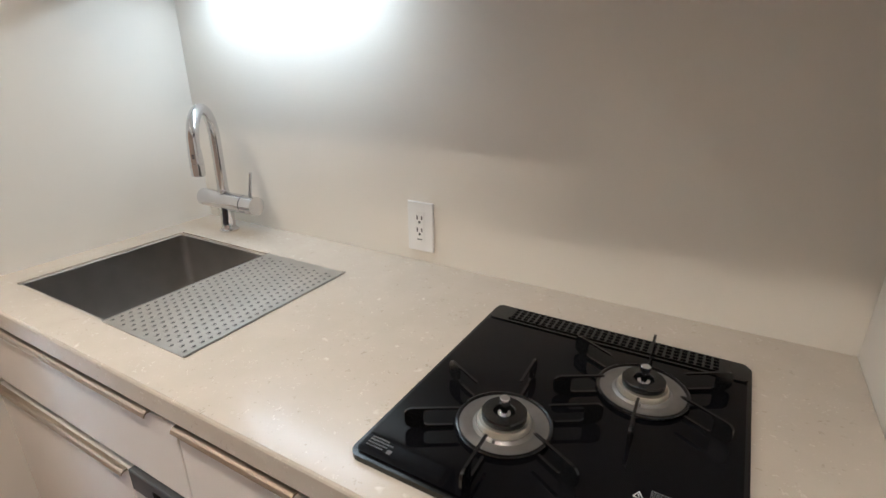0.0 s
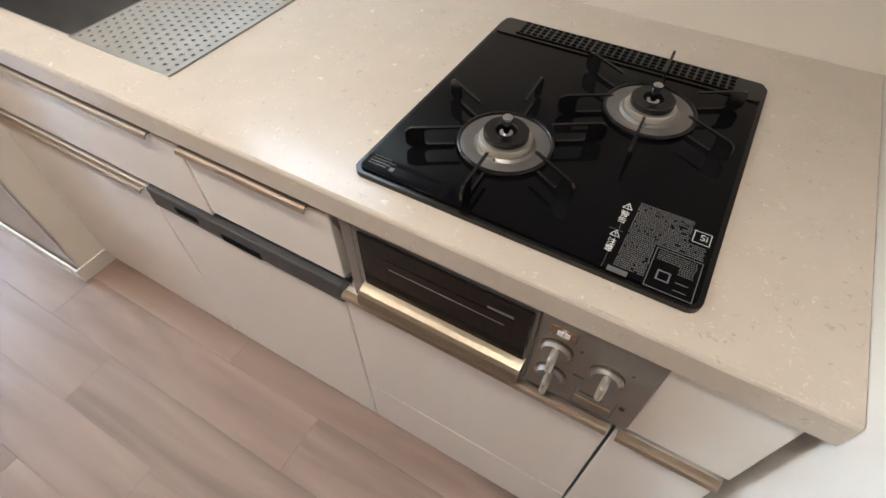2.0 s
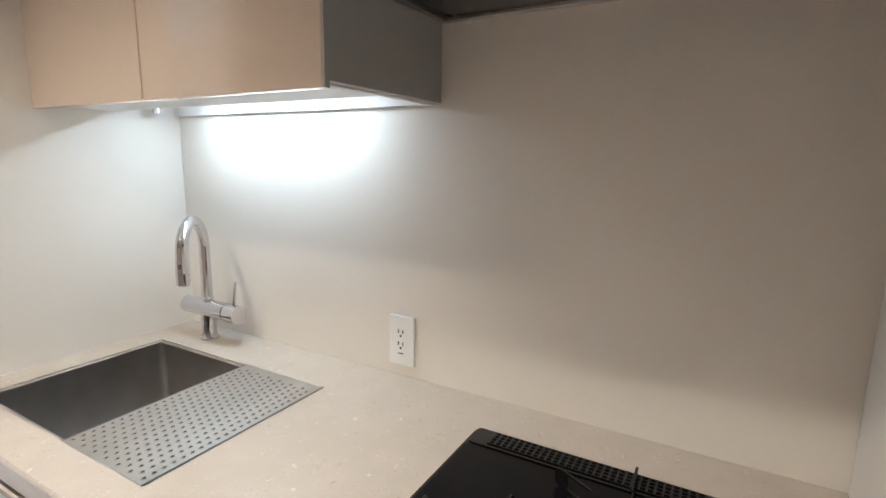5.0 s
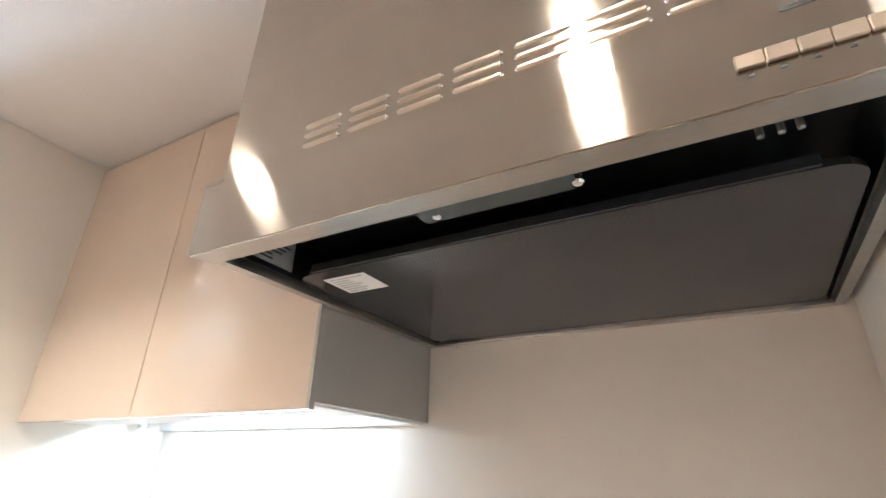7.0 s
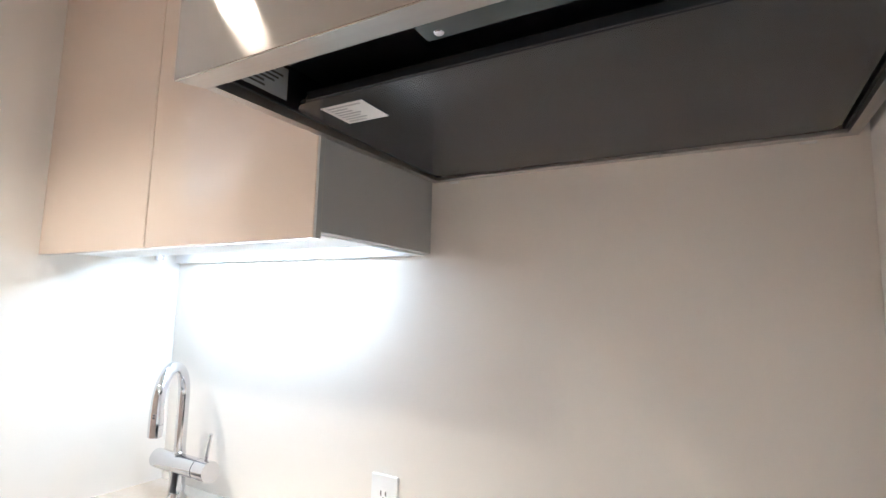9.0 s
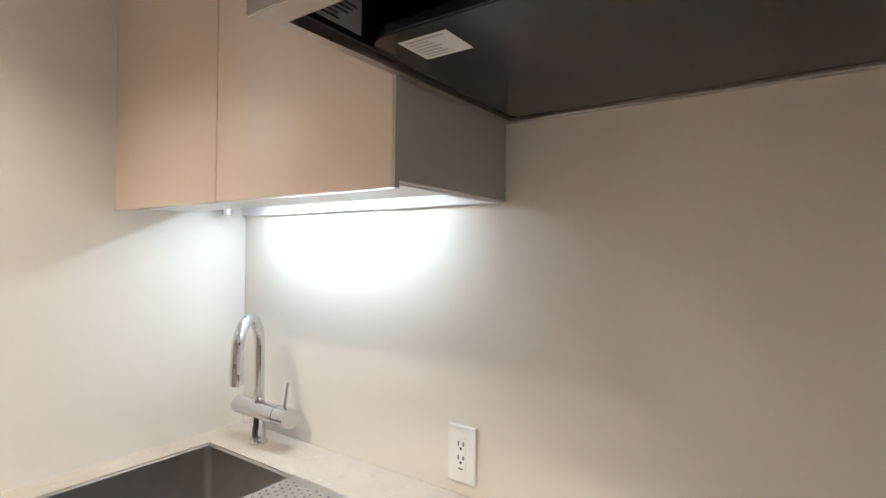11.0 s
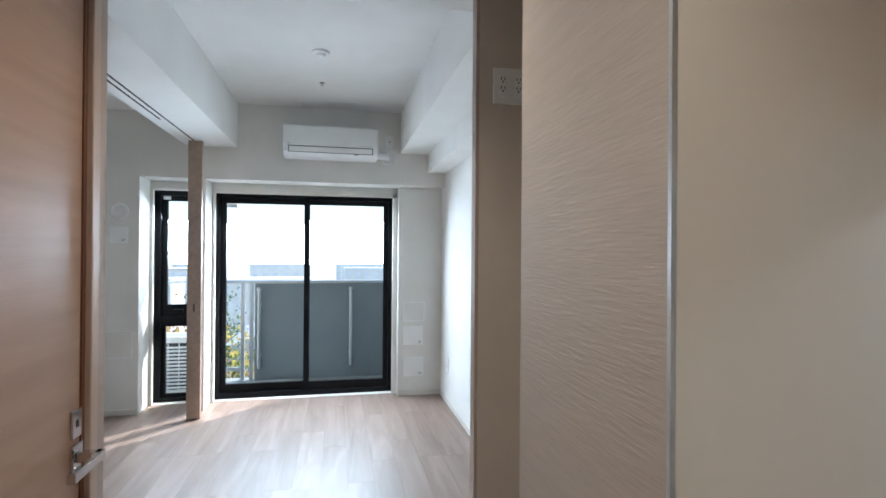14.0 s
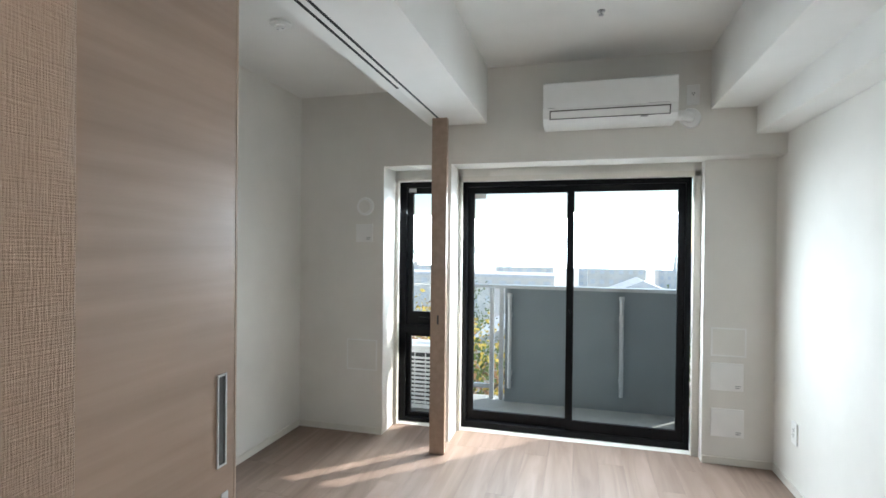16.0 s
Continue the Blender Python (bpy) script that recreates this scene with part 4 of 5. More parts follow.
part("knob", lathe(bmesh.new(), ((0.006, 0.0), (0.013, 0.001), (0.013, 0.022), (0.008, 0.026), (0.008, 0.0555)), (0.060, -0.10, 1.499), 20), M_CHROME, catch, smooth=True)

# ---- range hood ----
QX0, QX1, QY = 0.94, 1.708, -0.630
hood = thing("range_hood", (1.33, -0.31, 1.658), "brushed stainless range hood with a black inside and dark baffle", "range hood")
part("canopy_front", boxes((QX0, QX1, QY, QY + 0.003, 1.6485, 1.752), bevel=0.0005), M_STEEL, hood)
part("canopy_side", boxes((QX0, QX0 + 0.010, QY + 0.0125, -0.001, 1.672, 1.752)), M_STEEL, hood)
part("canopy_side", boxes((QX1 - 0.010, QX1, QY + 0.0125, -0.001, 1.672, 1.752)), M_STEEL, hood)
part("front_lip", prism(bmesh.new(), [(QY + 0.0035, 1.6490), (QY + 0.044, 1.6555), (QY + 0.044, 1.6715), (QY + 0.0035, 1.6715)], "x", QX0, QX1), M_LIP, hood, "brushed steel lip under the hood front")
for x0, x1 in ((QX0, QX0 + 0.016), (QX1 - 0.016, QX1)):
    part("side_lip", prism(bmesh.new(), [(QY + 0.0445, 1.6555), (-0.018, 1.6635), (-0.018, 1.6715), (QY + 0.0445, 1.6715)], "x", x0, x1), M_LIP, hood)
part("back_lip", boxes((QX0, QX1, -0.0175, -0.001, 1.6635, 1.6715), bevel=0.001), M_LIP, hood)
upper_box = part("upper_box", boxes((0.978, 1.706, QY + 0.0005, -0.001, 1.75205, 2.1955)), M_STEEL, hood)
part("canopy_top", boxes((QX0, 0.977, QY + 0.0005, -0.001, 1.7525, 1.757)), M_STEEL, hood)
for row in ((QX0 + 0.0105, QX1 - 0.0105, QY + 0.013, -0.002, 1.7352, 1.751), (QX0 + 0.0105, QX0 + 0.020, QY + 0.013, -0.002, 1.672, 1.735), (QX1 - 0.020, QX1 - 0.0105, QY + 0.013, -0.002, 1.672, 1.735), (QX0 + 0.0202, QX1 - 0.0202, QY + 0.013, QY + 0.03, 1.672, 1.735)):
    part("inner_panel", boxes(row), M_HOODIN, hood, "glossy black hood inside")
baffle_outline = rounded(0.966, 1.680, -0.470, -0.022, 0.034)
part("baffle_plate", prism(bmesh.new(), baffle_outline, "z", 1.669, 1.677), M_BAFFLE, hood, "dark grey baffle plate")
part("baffle_lip", boxes((1.005, 1.640, -0.474, -0.4705, 1.670, 1.684), bevel=0.001), M_BAFFLE, hood)
glass_light = part("lamp_cover", boxes((1.240, 1.428, -0.578, -0.524, 1.676, 1.682), bevel=0.001), material("lamp_cover_glass", (0.05, 0.065, 0.063), 0.12), hood, "dark translucent lamp cover")
for kx in (1.260, 1.428):
    part("cover_screw", lathe(bmesh.new(), ((0.005, 0.0), (0.007, 0.002), (0.007, 0.014), (0.005, 0.016), (0.005, 0.030)), (kx, -0.535, 1.675), 16), M_CHROME, hood, smooth=True)
for kx in (1.594, 1.611, 1.626):
    part("catch_screw", lathe(bmesh.new(), ((0.002, 0.0), (0.0035, 0.0015), (0.0035, 0.010), (0.003, 0.02)), (kx, -0.512, 1.690), 10), M_GREYPANEL, hood, smooth=True)
part("inner_bar", boxes((0.962, 1.686, -0.562, -0.547, 1.705, 1.735), bevel=0.002), M_HOODIN, hood)
for cx in (0.99, 1.63):
    part("clip", boxes((cx, cx + 0.022, -0.022, -0.014, 1.6545, 1.6568)), M_STICKER, hood)
sticker = part("notice_sticker", boxes((1.004, 1.082, -0.445, -0.378, 1.6684, 1.6688)), M_STICKER, hood, "white notice sticker with grey print")
bars = bmesh.new()
for k in range(7):
    box(bars, 1.012, 1.012 + lines_rng.uniform(0.03, 0.062), -0.439 + k * 0.0085, -0.4355 + k * 0.0085, 1.6680, 1.66835)
part("print", bars, M_GREYPLASTIC, sticker)
label = part("rating_plate", boxes((QX0 + 0.0202, QX0 + 0.0208, -0.552, -0.470, 1.680, 1.728)), M_SILVERSTICK, hood, "grey rating plate")
bars = bmesh.new()
for k in range(6):
    box(bars, QX0 + 0.0209, QX0 + 0.0213, -0.545, -0.545 + lines_rng.uniform(0.03, 0.066), 1.686 + k * 0.0066, 1.689 + k * 0.0066)
part("print", bars, M_DARKTEXT, label)
# louvres in seven groups of three rows, and a row of buttons
for k in range(7):
    a, b = 1.122 + k * 0.0695, 1.179 + k * 0.0695
    for z in (1.761, 1.7755, 1.790):
        rim = part("louvre", tube(bmesh.new(), [(a + 0.003, QY + 0.0030, z), (a + 0.007, QY + 0.0026, z), (b - 0.007, QY + 0.0026, z), (b - 0.003, QY + 0.0030, z)], 0.0046, 20), M_LOUVRE, upper_box, "pressed steel vent louvre", smooth=True)
        for c in (a + 0.002, b - 0.002):
            part("louvre_end", rod(bmesh.new(), (c, QY + 0.0006, z), (c, QY - 0.0006, z), 0.0028, 0.0020, sides=12), M_CHROME, rim, smooth=True)
for k in range(6):
    bx = 1.575 + k * 0.0203
    part("button", boxes((bx, bx + 0.0196, QY - 0.004, QY, 1.678, 1.6915), bevel=0.001), M_BUTTON, hood, "satin push button")
    part("button_mark", boxes((bx + 0.007, bx + 0.011, QY - 0.0004, QY, 1.6715, 1.6738)), M_DARKTEXT, hood)
part("maker_mark", boxes((1.612, 1.646, QY - 0.0004, QY, 1.722, 1.726)), M_DARKTEXT, hood)

hood.location.z += 0.003

# ---- ceiling fittings ----


def downlight(x, y):
    ob = thing("downlight", (x, y, CEIL), "small round recessed warm ceiling downlight, switched on", "downlight", "corridor downlights")
    part("trim_ring", lathe(bmesh.new(), ((0.050, 0.0), (0.050, -0.003), (0.044, -0.004), (0.041, -0.001)), (x, y, CEIL - 0.0005), 32), M_WHITE, ob, smooth=True)
    part("lens", lathe(bmesh.new(), ((0.040, 0.0), (0.039, -0.003), (0.030, -0.007), (0.012, -0.0095)), (x, y, CEIL - 0.002), 32), M_LENS, ob, "glowing warm lens")
    return ob


for dx, dy in DOWNLIGHTS:
    downlight(dx, dy)


def sprinkler(x, y, z, size=1.0):
    ob = thing("sprinkler_head", (x, y, z), "small recessed chrome sprinkler head in the ceiling", "sprinkler", "sprinkler heads")
    for name, profile in (("flange", ((0.034, 0.0), (0.034, -0.003), (0.026, -0.006), (0.018, -0.006))), ("stem", ((0.010, -0.006), (0.010, -0.022), (0.007, -0.026), (0.007, -0.034))), ("deflector", ((0.020, -0.034), (0.021, -0.036), (0.012, -0.038)))):
        part(name, lathe(bmesh.new(), [(r * size, h * size) for r, h in profile], (x, y, z), 24), M_CHROME, ob, smooth=True)


sprinkler(-0.93, -1.135, CEIL)
sprinkler(-3.27, -1.225, LIVING, 0.6)


def detector(x, y, z):
    ob = thing("ceiling_detector", (x, y, z), "round white ceiling fitting", "detector", "ceiling detectors")
    part("base", lathe(bmesh.new(), ((0.052, 0.0), (0.052, -0.010), (0.046, -0.014), (0.03, -0.016)), (x, y, z), 32), M_WHITE, ob, smooth=True)
    part("core", lathe(bmesh.new(), ((0.028, -0.016), (0.028, -0.026), (0.02, -0.030)), (x, y, z), 24), M_WHITE, ob, smooth=True)
    for s in (-1, 1):
        part("contact", boxes((x - 0.004, x + 0.004, y + s * 0.014 - 0.004, y + s * 0.014 + 0.004, z - 0.0306, z - 0.0295)), M_GREYPLASTIC, ob)


detector(-2.68, -1.215, LIVING)
detector(-2.78, -2.74, ROOM)

# ---- air conditioner ----
ac = thing("air_conditioner", (-3.83, -1.12, 2.07), "white wall-mounted air conditioner above the balcony window", "air conditioner")
AY0, AY1 = -1.542, -0.782
part("housing", prism(bmesh.new(), [(-3.949, 2.094), (-3.949, 2.340), (-3.735, 2.340), (-3.725, 2.328), (-3.725, 2.172), (-3.742, 2.126), (-3.790, 2.100), (-3.83, 2.094)], "y", AY0, AY1), M_AC, ac)
part("front_panel", boxes((-3.7245, -3.717, AY0 + 0.002, AY1 - 0.002, 2.177, 2.330), bevel=0.002), M_AC, ac)
part("air_slot", prism(bmesh.new(), [(-3.7262, 2.171), (-3.7225, 2.167), (-3.7395, 2.119), (-3.7440, 2.121)], "y", AY0 + 0.04, AY1 - 0.04), M_DARKRAIL, ac)
part("louvre", prism(bmesh.new(), [(-3.7205, 2.163), (-3.7175, 2.160), (-3.7335, 2.123), (-3.7375, 2.125)], "y", AY0 + 0.047, AY1 - 0.047), M_AC, ac)
part("status_mark", boxes((-3.7172, -3.7168, AY0 + 0.03, AY0 + 0.07, 2.182, 2.186)), M_GREYPLASTIC, ac)
part("status_mark", boxes((-3.7172, -3.7168, AY1 - 0.16, AY1 - 0.05, 2.182, 2.184)), M_GREYPLASTIC, ac)
part("receiver", boxes((-3.752, -3.742, AY1 - 0.20, AY1 - 0.16, 2.112, 2.121), bevel=0.001), M_GREYPLASTIC, ac)
part("top_grille", boxes((-3.93, -3.75, AY0 + 0.04, AY1 - 0.04, 2.3402, 2.342)), M_GREYPLASTIC, ac)
duct = thing("pipe_cover", (-3.94, -0.69, 2.15), "white pipe cover and wall cap beside the air conditioner", "pipe cover")
part("elbow", tube(bmesh.new(), [(-3.86, -0.781, 2.135), (-3.865, -0.74, 2.135), (-3.885, -0.70, 2.135), (-3.948, -0.685, 2.135)], 0.030, 18), M_AC, duct, smooth=True)
cap = bmesh.new()
rod(cap, (-3.9495, -0.680, 2.135), (-3.935, -0.680, 2.135), 0.062, 0.055, sides=32)
part("wall_cap", cap, M_AC, duct, smooth=True)
ac_socket = thing("wall_socket", (-3.949, -0.665, 2.28), "white socket on the wall beside the air conditioner", "socket")
part("cover_plate", boxes((-3.9495, -3.942, -0.70, -0.63, 2.215, 2.335), bevel=0.0015), M_WHITE, ac_socket)
module = part("socket_module", boxes((-3.942, -3.940, -0.677, -0.653, 2.24, 2.31), bevel=0.0006), M_WHITE, ac_socket)
slot_pair(module, -0.665, 2.285, -3.940, "x")

# ---- wall plates ----


def wall_plate(x, y0, y1, z0, z1, label, mark=True, flat=False):
    ob = thing("wall_plate", (x, (y0 + y1) / 2, z0), label, "wall plate", "wall plates")
    depth = 0.003 if flat else 0.009
    part("cover", boxes((x, x + depth, y0, y1, z0, z1), bevel=0.0012), M_WHITE, ob)
    if flat:
        part("inner_panel", boxes((x + depth, x + depth + 0.0012, y0 + 0.010, y1 - 0.010, z0 + 0.010, z1 - 0.010)), M_WALL, ob)
    if mark:
        part("print", boxes((x + depth, x + depth + 0.0005, y1 - 0.045, y1 - 0.015, z0 + 0.030, z0 + 0.036), (x + depth, x + depth + 0.0005, y1 - 0.045, y1 - 0.02, z0 + 0.018, z0 + 0.024)), M_GREYPLASTIC, ob)
    return ob


wall_plate(-4.0995, -0.515, -0.315, 0.675, 0.855, "pale framed access panel low on the pillar", mark=False, flat=True)
wall_plate(-4.0995, -0.515, -0.33, 0.462, 0.635, "white blank plate low on the pillar")
wall_plate(-4.0995, -0.51, -0.325, 0.175, 0.350, "white blank plate near the floor on the pillar")
wall_plate(-3.9495, -2.935, -2.70, 0.45, 0.672, "pale framed access panel on the side room wall", mark=False, flat=True)
wall_plate(-3.9495, -2.868, -2.740, 1.368, 1.497, "white control plate on the side room wall")
vent_cap = thing("wall_vent", (-3.949, -2.80, 1.623), "round white wall vent cap", "vent")
cap = bmesh.new()
rod(cap, (-3.9495, -2.80, 1.623), (-3.938, -2.80, 1.623), 0.066, 0.060, sides=36)
part("ring", cap, M_WHITE, vent_cap, smooth=True)
cap = bmesh.new()
rod(cap, (-3.938, -2.80, 1.623), (-3.930, -2.80, 1.623), 0.045, 0.042, sides=36)
part("cover", cap, M_WALL, vent_cap, smooth=True)

# ---- balcony ----
BX, BZ = -5.30, -0.10
structure("balcony_floor", boxes((-5.45, -4.421, -4.6, 0.2, -0.35, BZ)), M_BALCONY, "pale grey balcony floor sheet", "floor")
# unseen slab and end wall, reach set to shape the floor's sun patch
structure("balcony_slab_above", boxes((-5.75, -4.421, -4.6, 3.0, 2.48, 2.75)), M_OUTWALL, "unseen slab above the balcony, sized to shape the sun patch", "ceiling")
structure("wall_balcony_end", boxes((-5.27, -4.421, -0.40, -0.20, BZ, 2.48)), M_OUTWALL, "unseen balcony end wall, reach set to shape the sun patch")
structure("wall_house_front", boxes((-4.50, -4.421, -4.6, -3.43, -0.35, 2.75), (-4.42, -0.76, -3.55, -3.43, -0.35, 2.75), (-4.42, 3.0, 0.13, 0.2, -0.35, 2.75)), M_OUTWALL, "plain outer wall of the building")
parapet = structure("wall_parapet", boxes((BX - 0.10, BX, -1.98, -0.402, BZ, 0.955)), M_CONCRETE, "solid grey balcony parapet")
structure("trim_parapet", boxes((BX - 0.11, BX + 0.012, -2.06, -0.402, 0.955, 0.985)), M_ALUPOLE, "pale metal cap on the parapet", "trim")
railing = thing("balcony_railing", (BX - 0.05, -3.0, BZ), "silver balcony railing with clear glass infill", "railing")
for y in (-2.02, -2.11, -3.0, -4.0):
    part("post", boxes((BX - 0.07, BX - 0.03, y - 0.02, y + 0.02, BZ, 0.955), bevel=0.002), M_ALUPOLE, railing)
part("top_rail", boxes((BX - 0.09, BX - 0.01, -4.5, -2.061, 0.955, 0.985), bevel=0.003), M_ALUPOLE, railing)
part("bottom_rail", boxes((BX - 0.065, BX - 0.035, -4.5, -2.131, BZ + 0.10, BZ + 0.14)), M_ALUPOLE, railing)
infill = part("glass_panel", boxes((BX - 0.052, BX - 0.048, -2.98, -2.14, BZ + 0.14, 0.93)), M_GLASS, railing)
infill.visible_shadow = False


def drying_pole(y):
    ob = thing("drying_pole_bracket", (BX + 0.04, y, BZ), "upright silver laundry pole bracket on the parapet", "bracket", "laundry brackets")
    part("pole", rod(bmesh.new(), (BX + 0.045, y, 0.04), (BX + 0.045, y, 0.90), 0.018, sides=14), M_ALUPOLE, ob, smooth=True)
    part("head", boxes((BX + 0.02, BX + 0.07, y - 0.022, y + 0.022, 0.88, 0.915), bevel=0.003), M_ALUPOLE, ob)
    part("bracket", boxes((BX, BX + 0.045, y - 0.02, y + 0.02, 0.70, 0.74), (BX, BX + 0.045, y - 0.02, y + 0.02, 0.16, 0.20)), M_ALUPOLE, ob)


drying_pole(-1.93)
drying_pole(-0.955)

unit = thing("outdoor_unit", (-4.85, -2.85, BZ), "white outdoor air conditioner unit with a slatted grille", "air conditioner")
UX, UY0, UY1 = -4.72, -3.22, -2.43
part("case", boxes((-5.0, UX, UY0, UY1, BZ + 0.05, 0.49), bevel=0.01), M_AC, unit)
part("foot", boxes((-5.0, UX, UY0 + 0.08, UY0 + 0.14, BZ, BZ + 0.05)), M_GREYPLASTIC, unit)
part("foot", boxes((-5.0, UX, UY1 - 0.14, UY1 - 0.08, BZ, BZ + 0.05)), M_GREYPLASTIC, unit)
part("grille_well", boxes((UX, UX + 0.002, UY0 + 0.24, UY1 - 0.04, BZ + 0.09, 0.43)), M_DARKRAIL, unit)
for k in range(12):
    z = BZ + 0.10 + k * 0.0345
    part("slat", boxes((UX + 0.002, UX + 0.014, UY0 + 0.24, UY1 - 0.04, z, z + 0.018), bevel=0.002), M_AC, unit)
for k in range(6):
    y = UY0 + 0.27 + k * 0.095
    part("grille_bar", boxes((UX + 0.0142, UX + 0.020, y - 0.004, y + 0.004, BZ + 0.09, 0.43)), M_AC, unit)

# ---- the town beyond, seen from an upper floor ----
GROUND = -16.0
# ground, walls, roofs and panes are whitened: bright haze put into their colours
structure("ground", boxes((-900, 300, -700, 700, GROUND - 1, GROUND)), material("hazed_ground", (0.70, 0.69, 0.66), 0.9, second=(0.55, 0.56, 0.52), scale=0.05, amount=1.2), "ground of the town, paled for haze", "ground")
M_FACADES = [material("hazed_facade", c, 0.8, scale=0.3) for c in ((0.90, 0.87, 0.82), (0.86, 0.83, 0.78), (0.92, 0.88, 0.82), (0.82, 0.79, 0.74))]
M_ROOFS = [material("hazed_roof_sheet", c, 0.7, scale=0.5) for c in ((0.74, 0.75, 0.76), (0.74, 0.67, 0.62), (0.80, 0.80, 0.81))]
M_PANE = material("hazed_window_pane", (0.78, 0.79, 0.80), 0.3, scale=1)
town = random.Random(11)


def house(x, y, w, d, storeys):
    h = storeys * 2.9
    ob = thing("house", (x, y, GROUND), "town house with rows of windows and a low roof, paled for haze", "house", "town houses")
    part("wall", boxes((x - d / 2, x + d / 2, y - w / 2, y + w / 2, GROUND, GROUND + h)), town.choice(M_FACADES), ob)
    top = GROUND + h
    if storeys > 3:
        part("roof", boxes((x - d / 2 - 0.1, x + d / 2 + 0.1, y - w / 2 - 0.1, y + w / 2 + 0.1, top, top + 0.5)), town.choice(M_ROOFS), ob)
    else:
        bm = bmesh.new()
        prism(bm, [(y - w / 2 - 0.4, top), (y + w / 2 + 0.4, top), (y, top + w * 0.22)], "x", x - d / 2 - 0.4, x + d / 2 + 0.4)
        part("roof", bm, town.choice(M_ROOFS), ob)
    n = max(2, int(w / 2.4))
    for s in range(storeys):
        for k in range(n):
            wy = y - w / 2 + w * (k + 0.5) / n
            wz = GROUND + s * 2.9 + 1.0
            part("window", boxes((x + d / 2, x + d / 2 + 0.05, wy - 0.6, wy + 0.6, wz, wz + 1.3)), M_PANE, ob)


for row, (x, storeys) in enumerate(((-48, (2, 3)), (-70, (2, 3)), (-100, (3, 4)), (-150, (3, 5)), (-230, (4, 5)))):
    step = 13 + row * 5
    for k in range(-4 - row // 2, 3 + row // 2):
        house(x + town.uniform(-6, 6), k * step + town.uniform(-3, 3) - 2 + 0.25 * x * 0.4, town.uniform(8, 11) * (1 + row * 0.25), town.uniform(8, 12), town.randint(*storeys))

M_BARK = material("tree_bark", (0.22, 0.18, 0.14), 0.9, scale=4, bump=0.5)
M_LEAVES = {"green": material("green_leaves", (0.16, 0.20, 0.08), 0.7, second=(0.11, 0.14, 0.05), scale=1.5, amount=1.2), "yellow": material("yellow_leaves", (0.62, 0.47, 0.12), 0.7, second=(0.48, 0.36, 0.10), scale=1.5), "rust": material("rust_leaves", (0.48, 0.29, 0.17), 0.7, second=(0.38, 0.22, 0.13), scale=1.5)}

for leafy in M_LEAVES.values():
    # thin leaves let the light through
    nodes, links = leafy.node_tree.nodes, leafy.node_tree.links
    through_leaf = nodes.new("ShaderNodeBsdfTranslucent")
    blend = nodes.new("ShaderNodeMixShader")
    blend.inputs["Fac"].default_value = 0.6
    links.new(nodes["Color Ramp"].outputs["Color"], through_leaf.inputs["Color"])
    links.new(nodes["Principled BSDF"].outputs["BSDF"], blend.inputs[1])
    links.new(through_leaf.outputs["BSDF"], blend.inputs[2])
    links.new(blend.outputs["Shader"], nodes["Material Output"].inputs["Surface"])


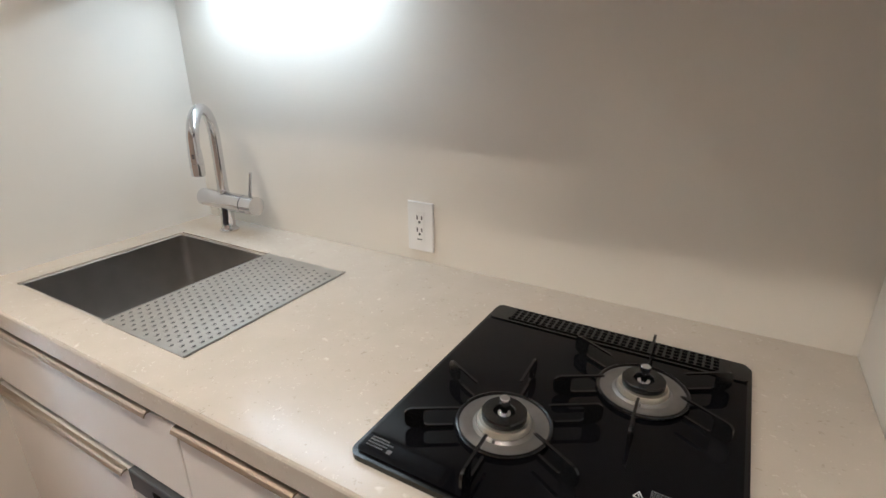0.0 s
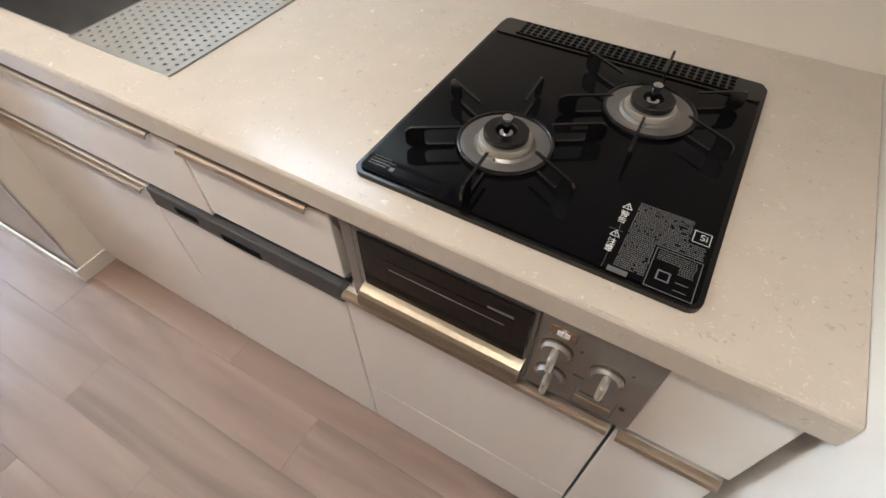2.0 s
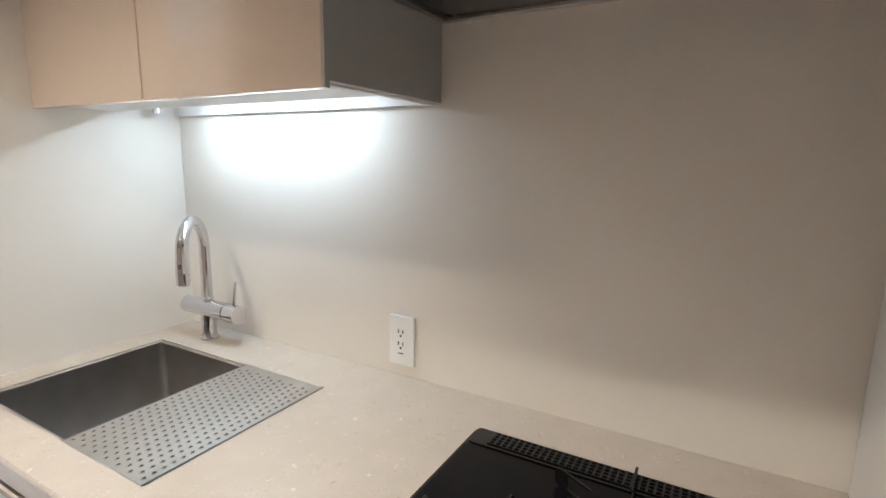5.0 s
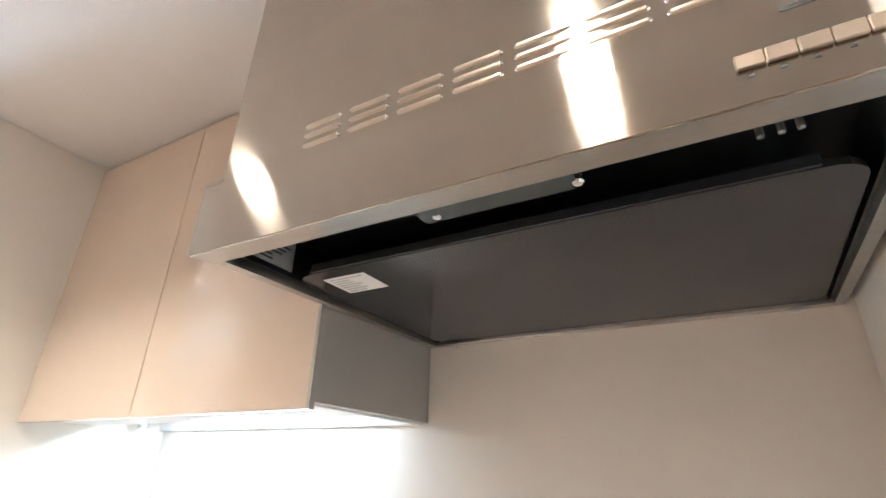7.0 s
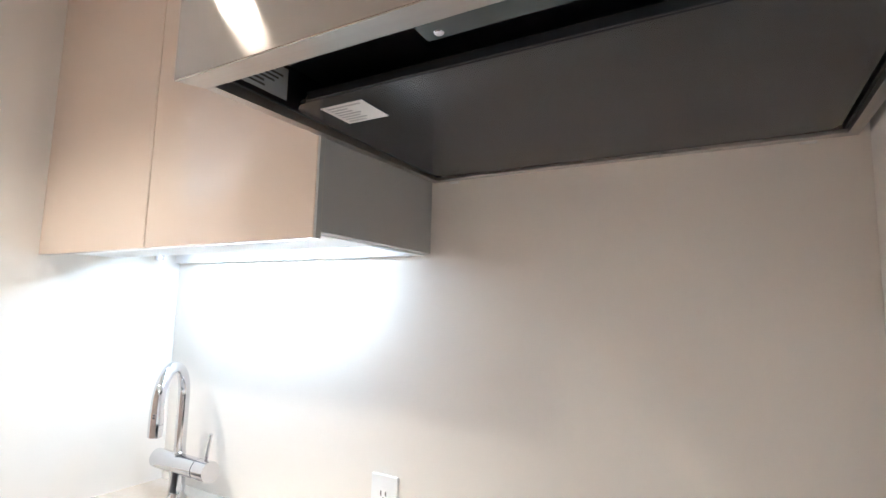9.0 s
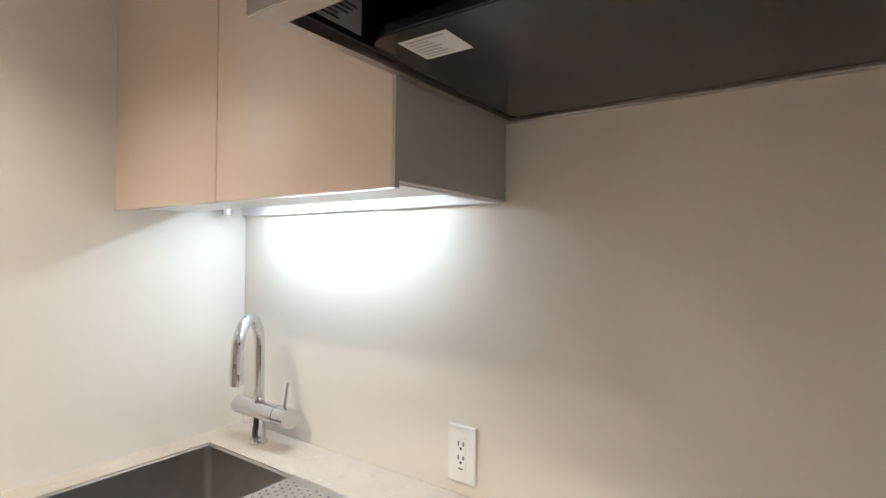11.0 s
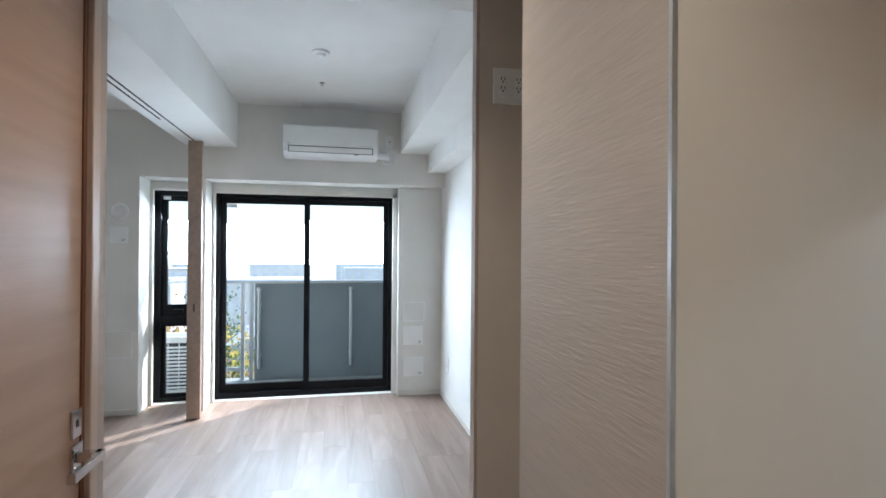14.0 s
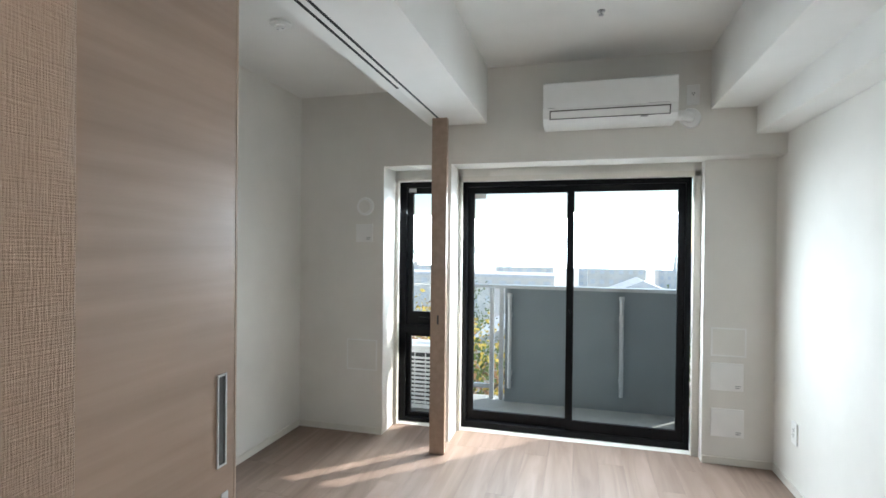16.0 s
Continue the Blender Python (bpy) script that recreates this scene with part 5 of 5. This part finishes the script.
def tree(x, y, h, kind, seed):
    rng = random.Random(seed)
    ob = thing("tree", (x, y, GROUND), {"green": "leafy green tree", "yellow": "tree with yellow autumn leaves", "rust": "tree with rust-brown autumn leaves"}[kind] + " between the houses", "tree", "town trees")
    trunk = bmesh.new()
    tube(trunk, [(x, y, GROUND), (x + 0.1, y, GROUND + h * 0.4), (x, y + 0.15, GROUND + h * 0.85)], 0.16, 8)
    crown = []
    for _ in range(9):
        a, r, z = rng.uniform(0, 6.28), rng.uniform(0.2, 0.30) * h, rng.uniform(0.4, 0.92) * h
        e = Vector((x + r * math.cos(a), y + r * math.sin(a), GROUND + z))
        tube(trunk, [(x, y, GROUND + z * 0.65), e], 0.06, 6)
        crown.append(e)
    part("trunk", trunk, M_BARK, ob)
    leaves = bmesh.new()
    for c in crown + [Vector((x, y, GROUND + h * 0.8))]:
        for _ in range(90):
            p = c + Vector((rng.gauss(0, 1), rng.gauss(0, 1), rng.gauss(0, 0.8))) * h * 0.085
            s = rng.uniform(0.10, 0.22)
            u = Vector((rng.uniform(-1, 1), rng.uniform(-1, 1), rng.uniform(-1, 1))).normalized()
            v = u.orthogonal().normalized()
            leaves.faces.new([leaves.verts.new(p + q) for q in (u * s, v * s, -u * s, -v * s)])
    tagged(part("crown", leaves, M_LEAVES[kind], ob), kind="stuff")


for n, (x, y, h, kind) in enumerate(((-25, -6.3, 11.4, "rust"), (-30, -7.6, 13.6, "yellow"), (-34, -8.6, 12.6, "green"), (-29, -9.8, 12.0, "green"), (-38, -10.5, 13.0, "rust"), (-40, -13, 13, "yellow"), (-36, 4, 12, "green"), (-60, 10, 12, "green"), (-62, -16, 13, "green"))):
    tree(x, y, h, kind, n)

# ---- floor planks, last ----
plank_rng = random.Random(3)
PLANK_W, PLANK_L = 0.152, 0.91
plank_meshes = {}


def plank(x0, x1, y0, y1):
    length, width = round(x1 - x0, 3), round(y1 - y0, 3)
    if length < 0.03 or width < 0.01:
        return
    if (length, width) not in plank_meshes:
        bm = box(bmesh.new(), -length / 2 + 0.0002, length / 2 - 0.0002, -width / 2 + 0.0002, width / 2 - 0.0002, -0.004, 0.0)
        top_edges = [e for e in bm.edges if all(v.co.z > -0.001 for v in e.verts)]
        bmesh.ops.bevel(bm, geom=top_edges, offset=0.0005, segments=1, affect="EDGES")
        data = bpy.data.meshes.new("floorboard")
        bm.to_mesh(data)
        bm.free()
        data.materials.append(M_PLANK)
        plank_meshes[(length, width)] = data
    ob = new("floorboard", plank_meshes[(length, width)])
    ob.parent = floor
    ob.location = ((x0 + x1) / 2, (y0 + y1) / 2, 0.0)


FX0, FX1, FY0, FY1 = -4.199, 2.9, -3.319, -0.161
rows_of_planks = int((FY1 - FY0) / PLANK_W) + 1
for r in range(rows_of_planks):
    y0, y1 = FY0 + r * PLANK_W, min(FY0 + (r + 1) * PLANK_W, FY1)
    x = FX0 - plank_rng.choice((0.0, 0.3, 0.6)) - plank_rng.uniform(0, 0.05)
    limit = -0.88 if y1 < -1.74 else FX1
    while x < limit:
        a, b = max(x, FX0), min(x + PLANK_L, limit)
        if b > a:
            plank(a, b, y0, y1)
        x += PLANK_L
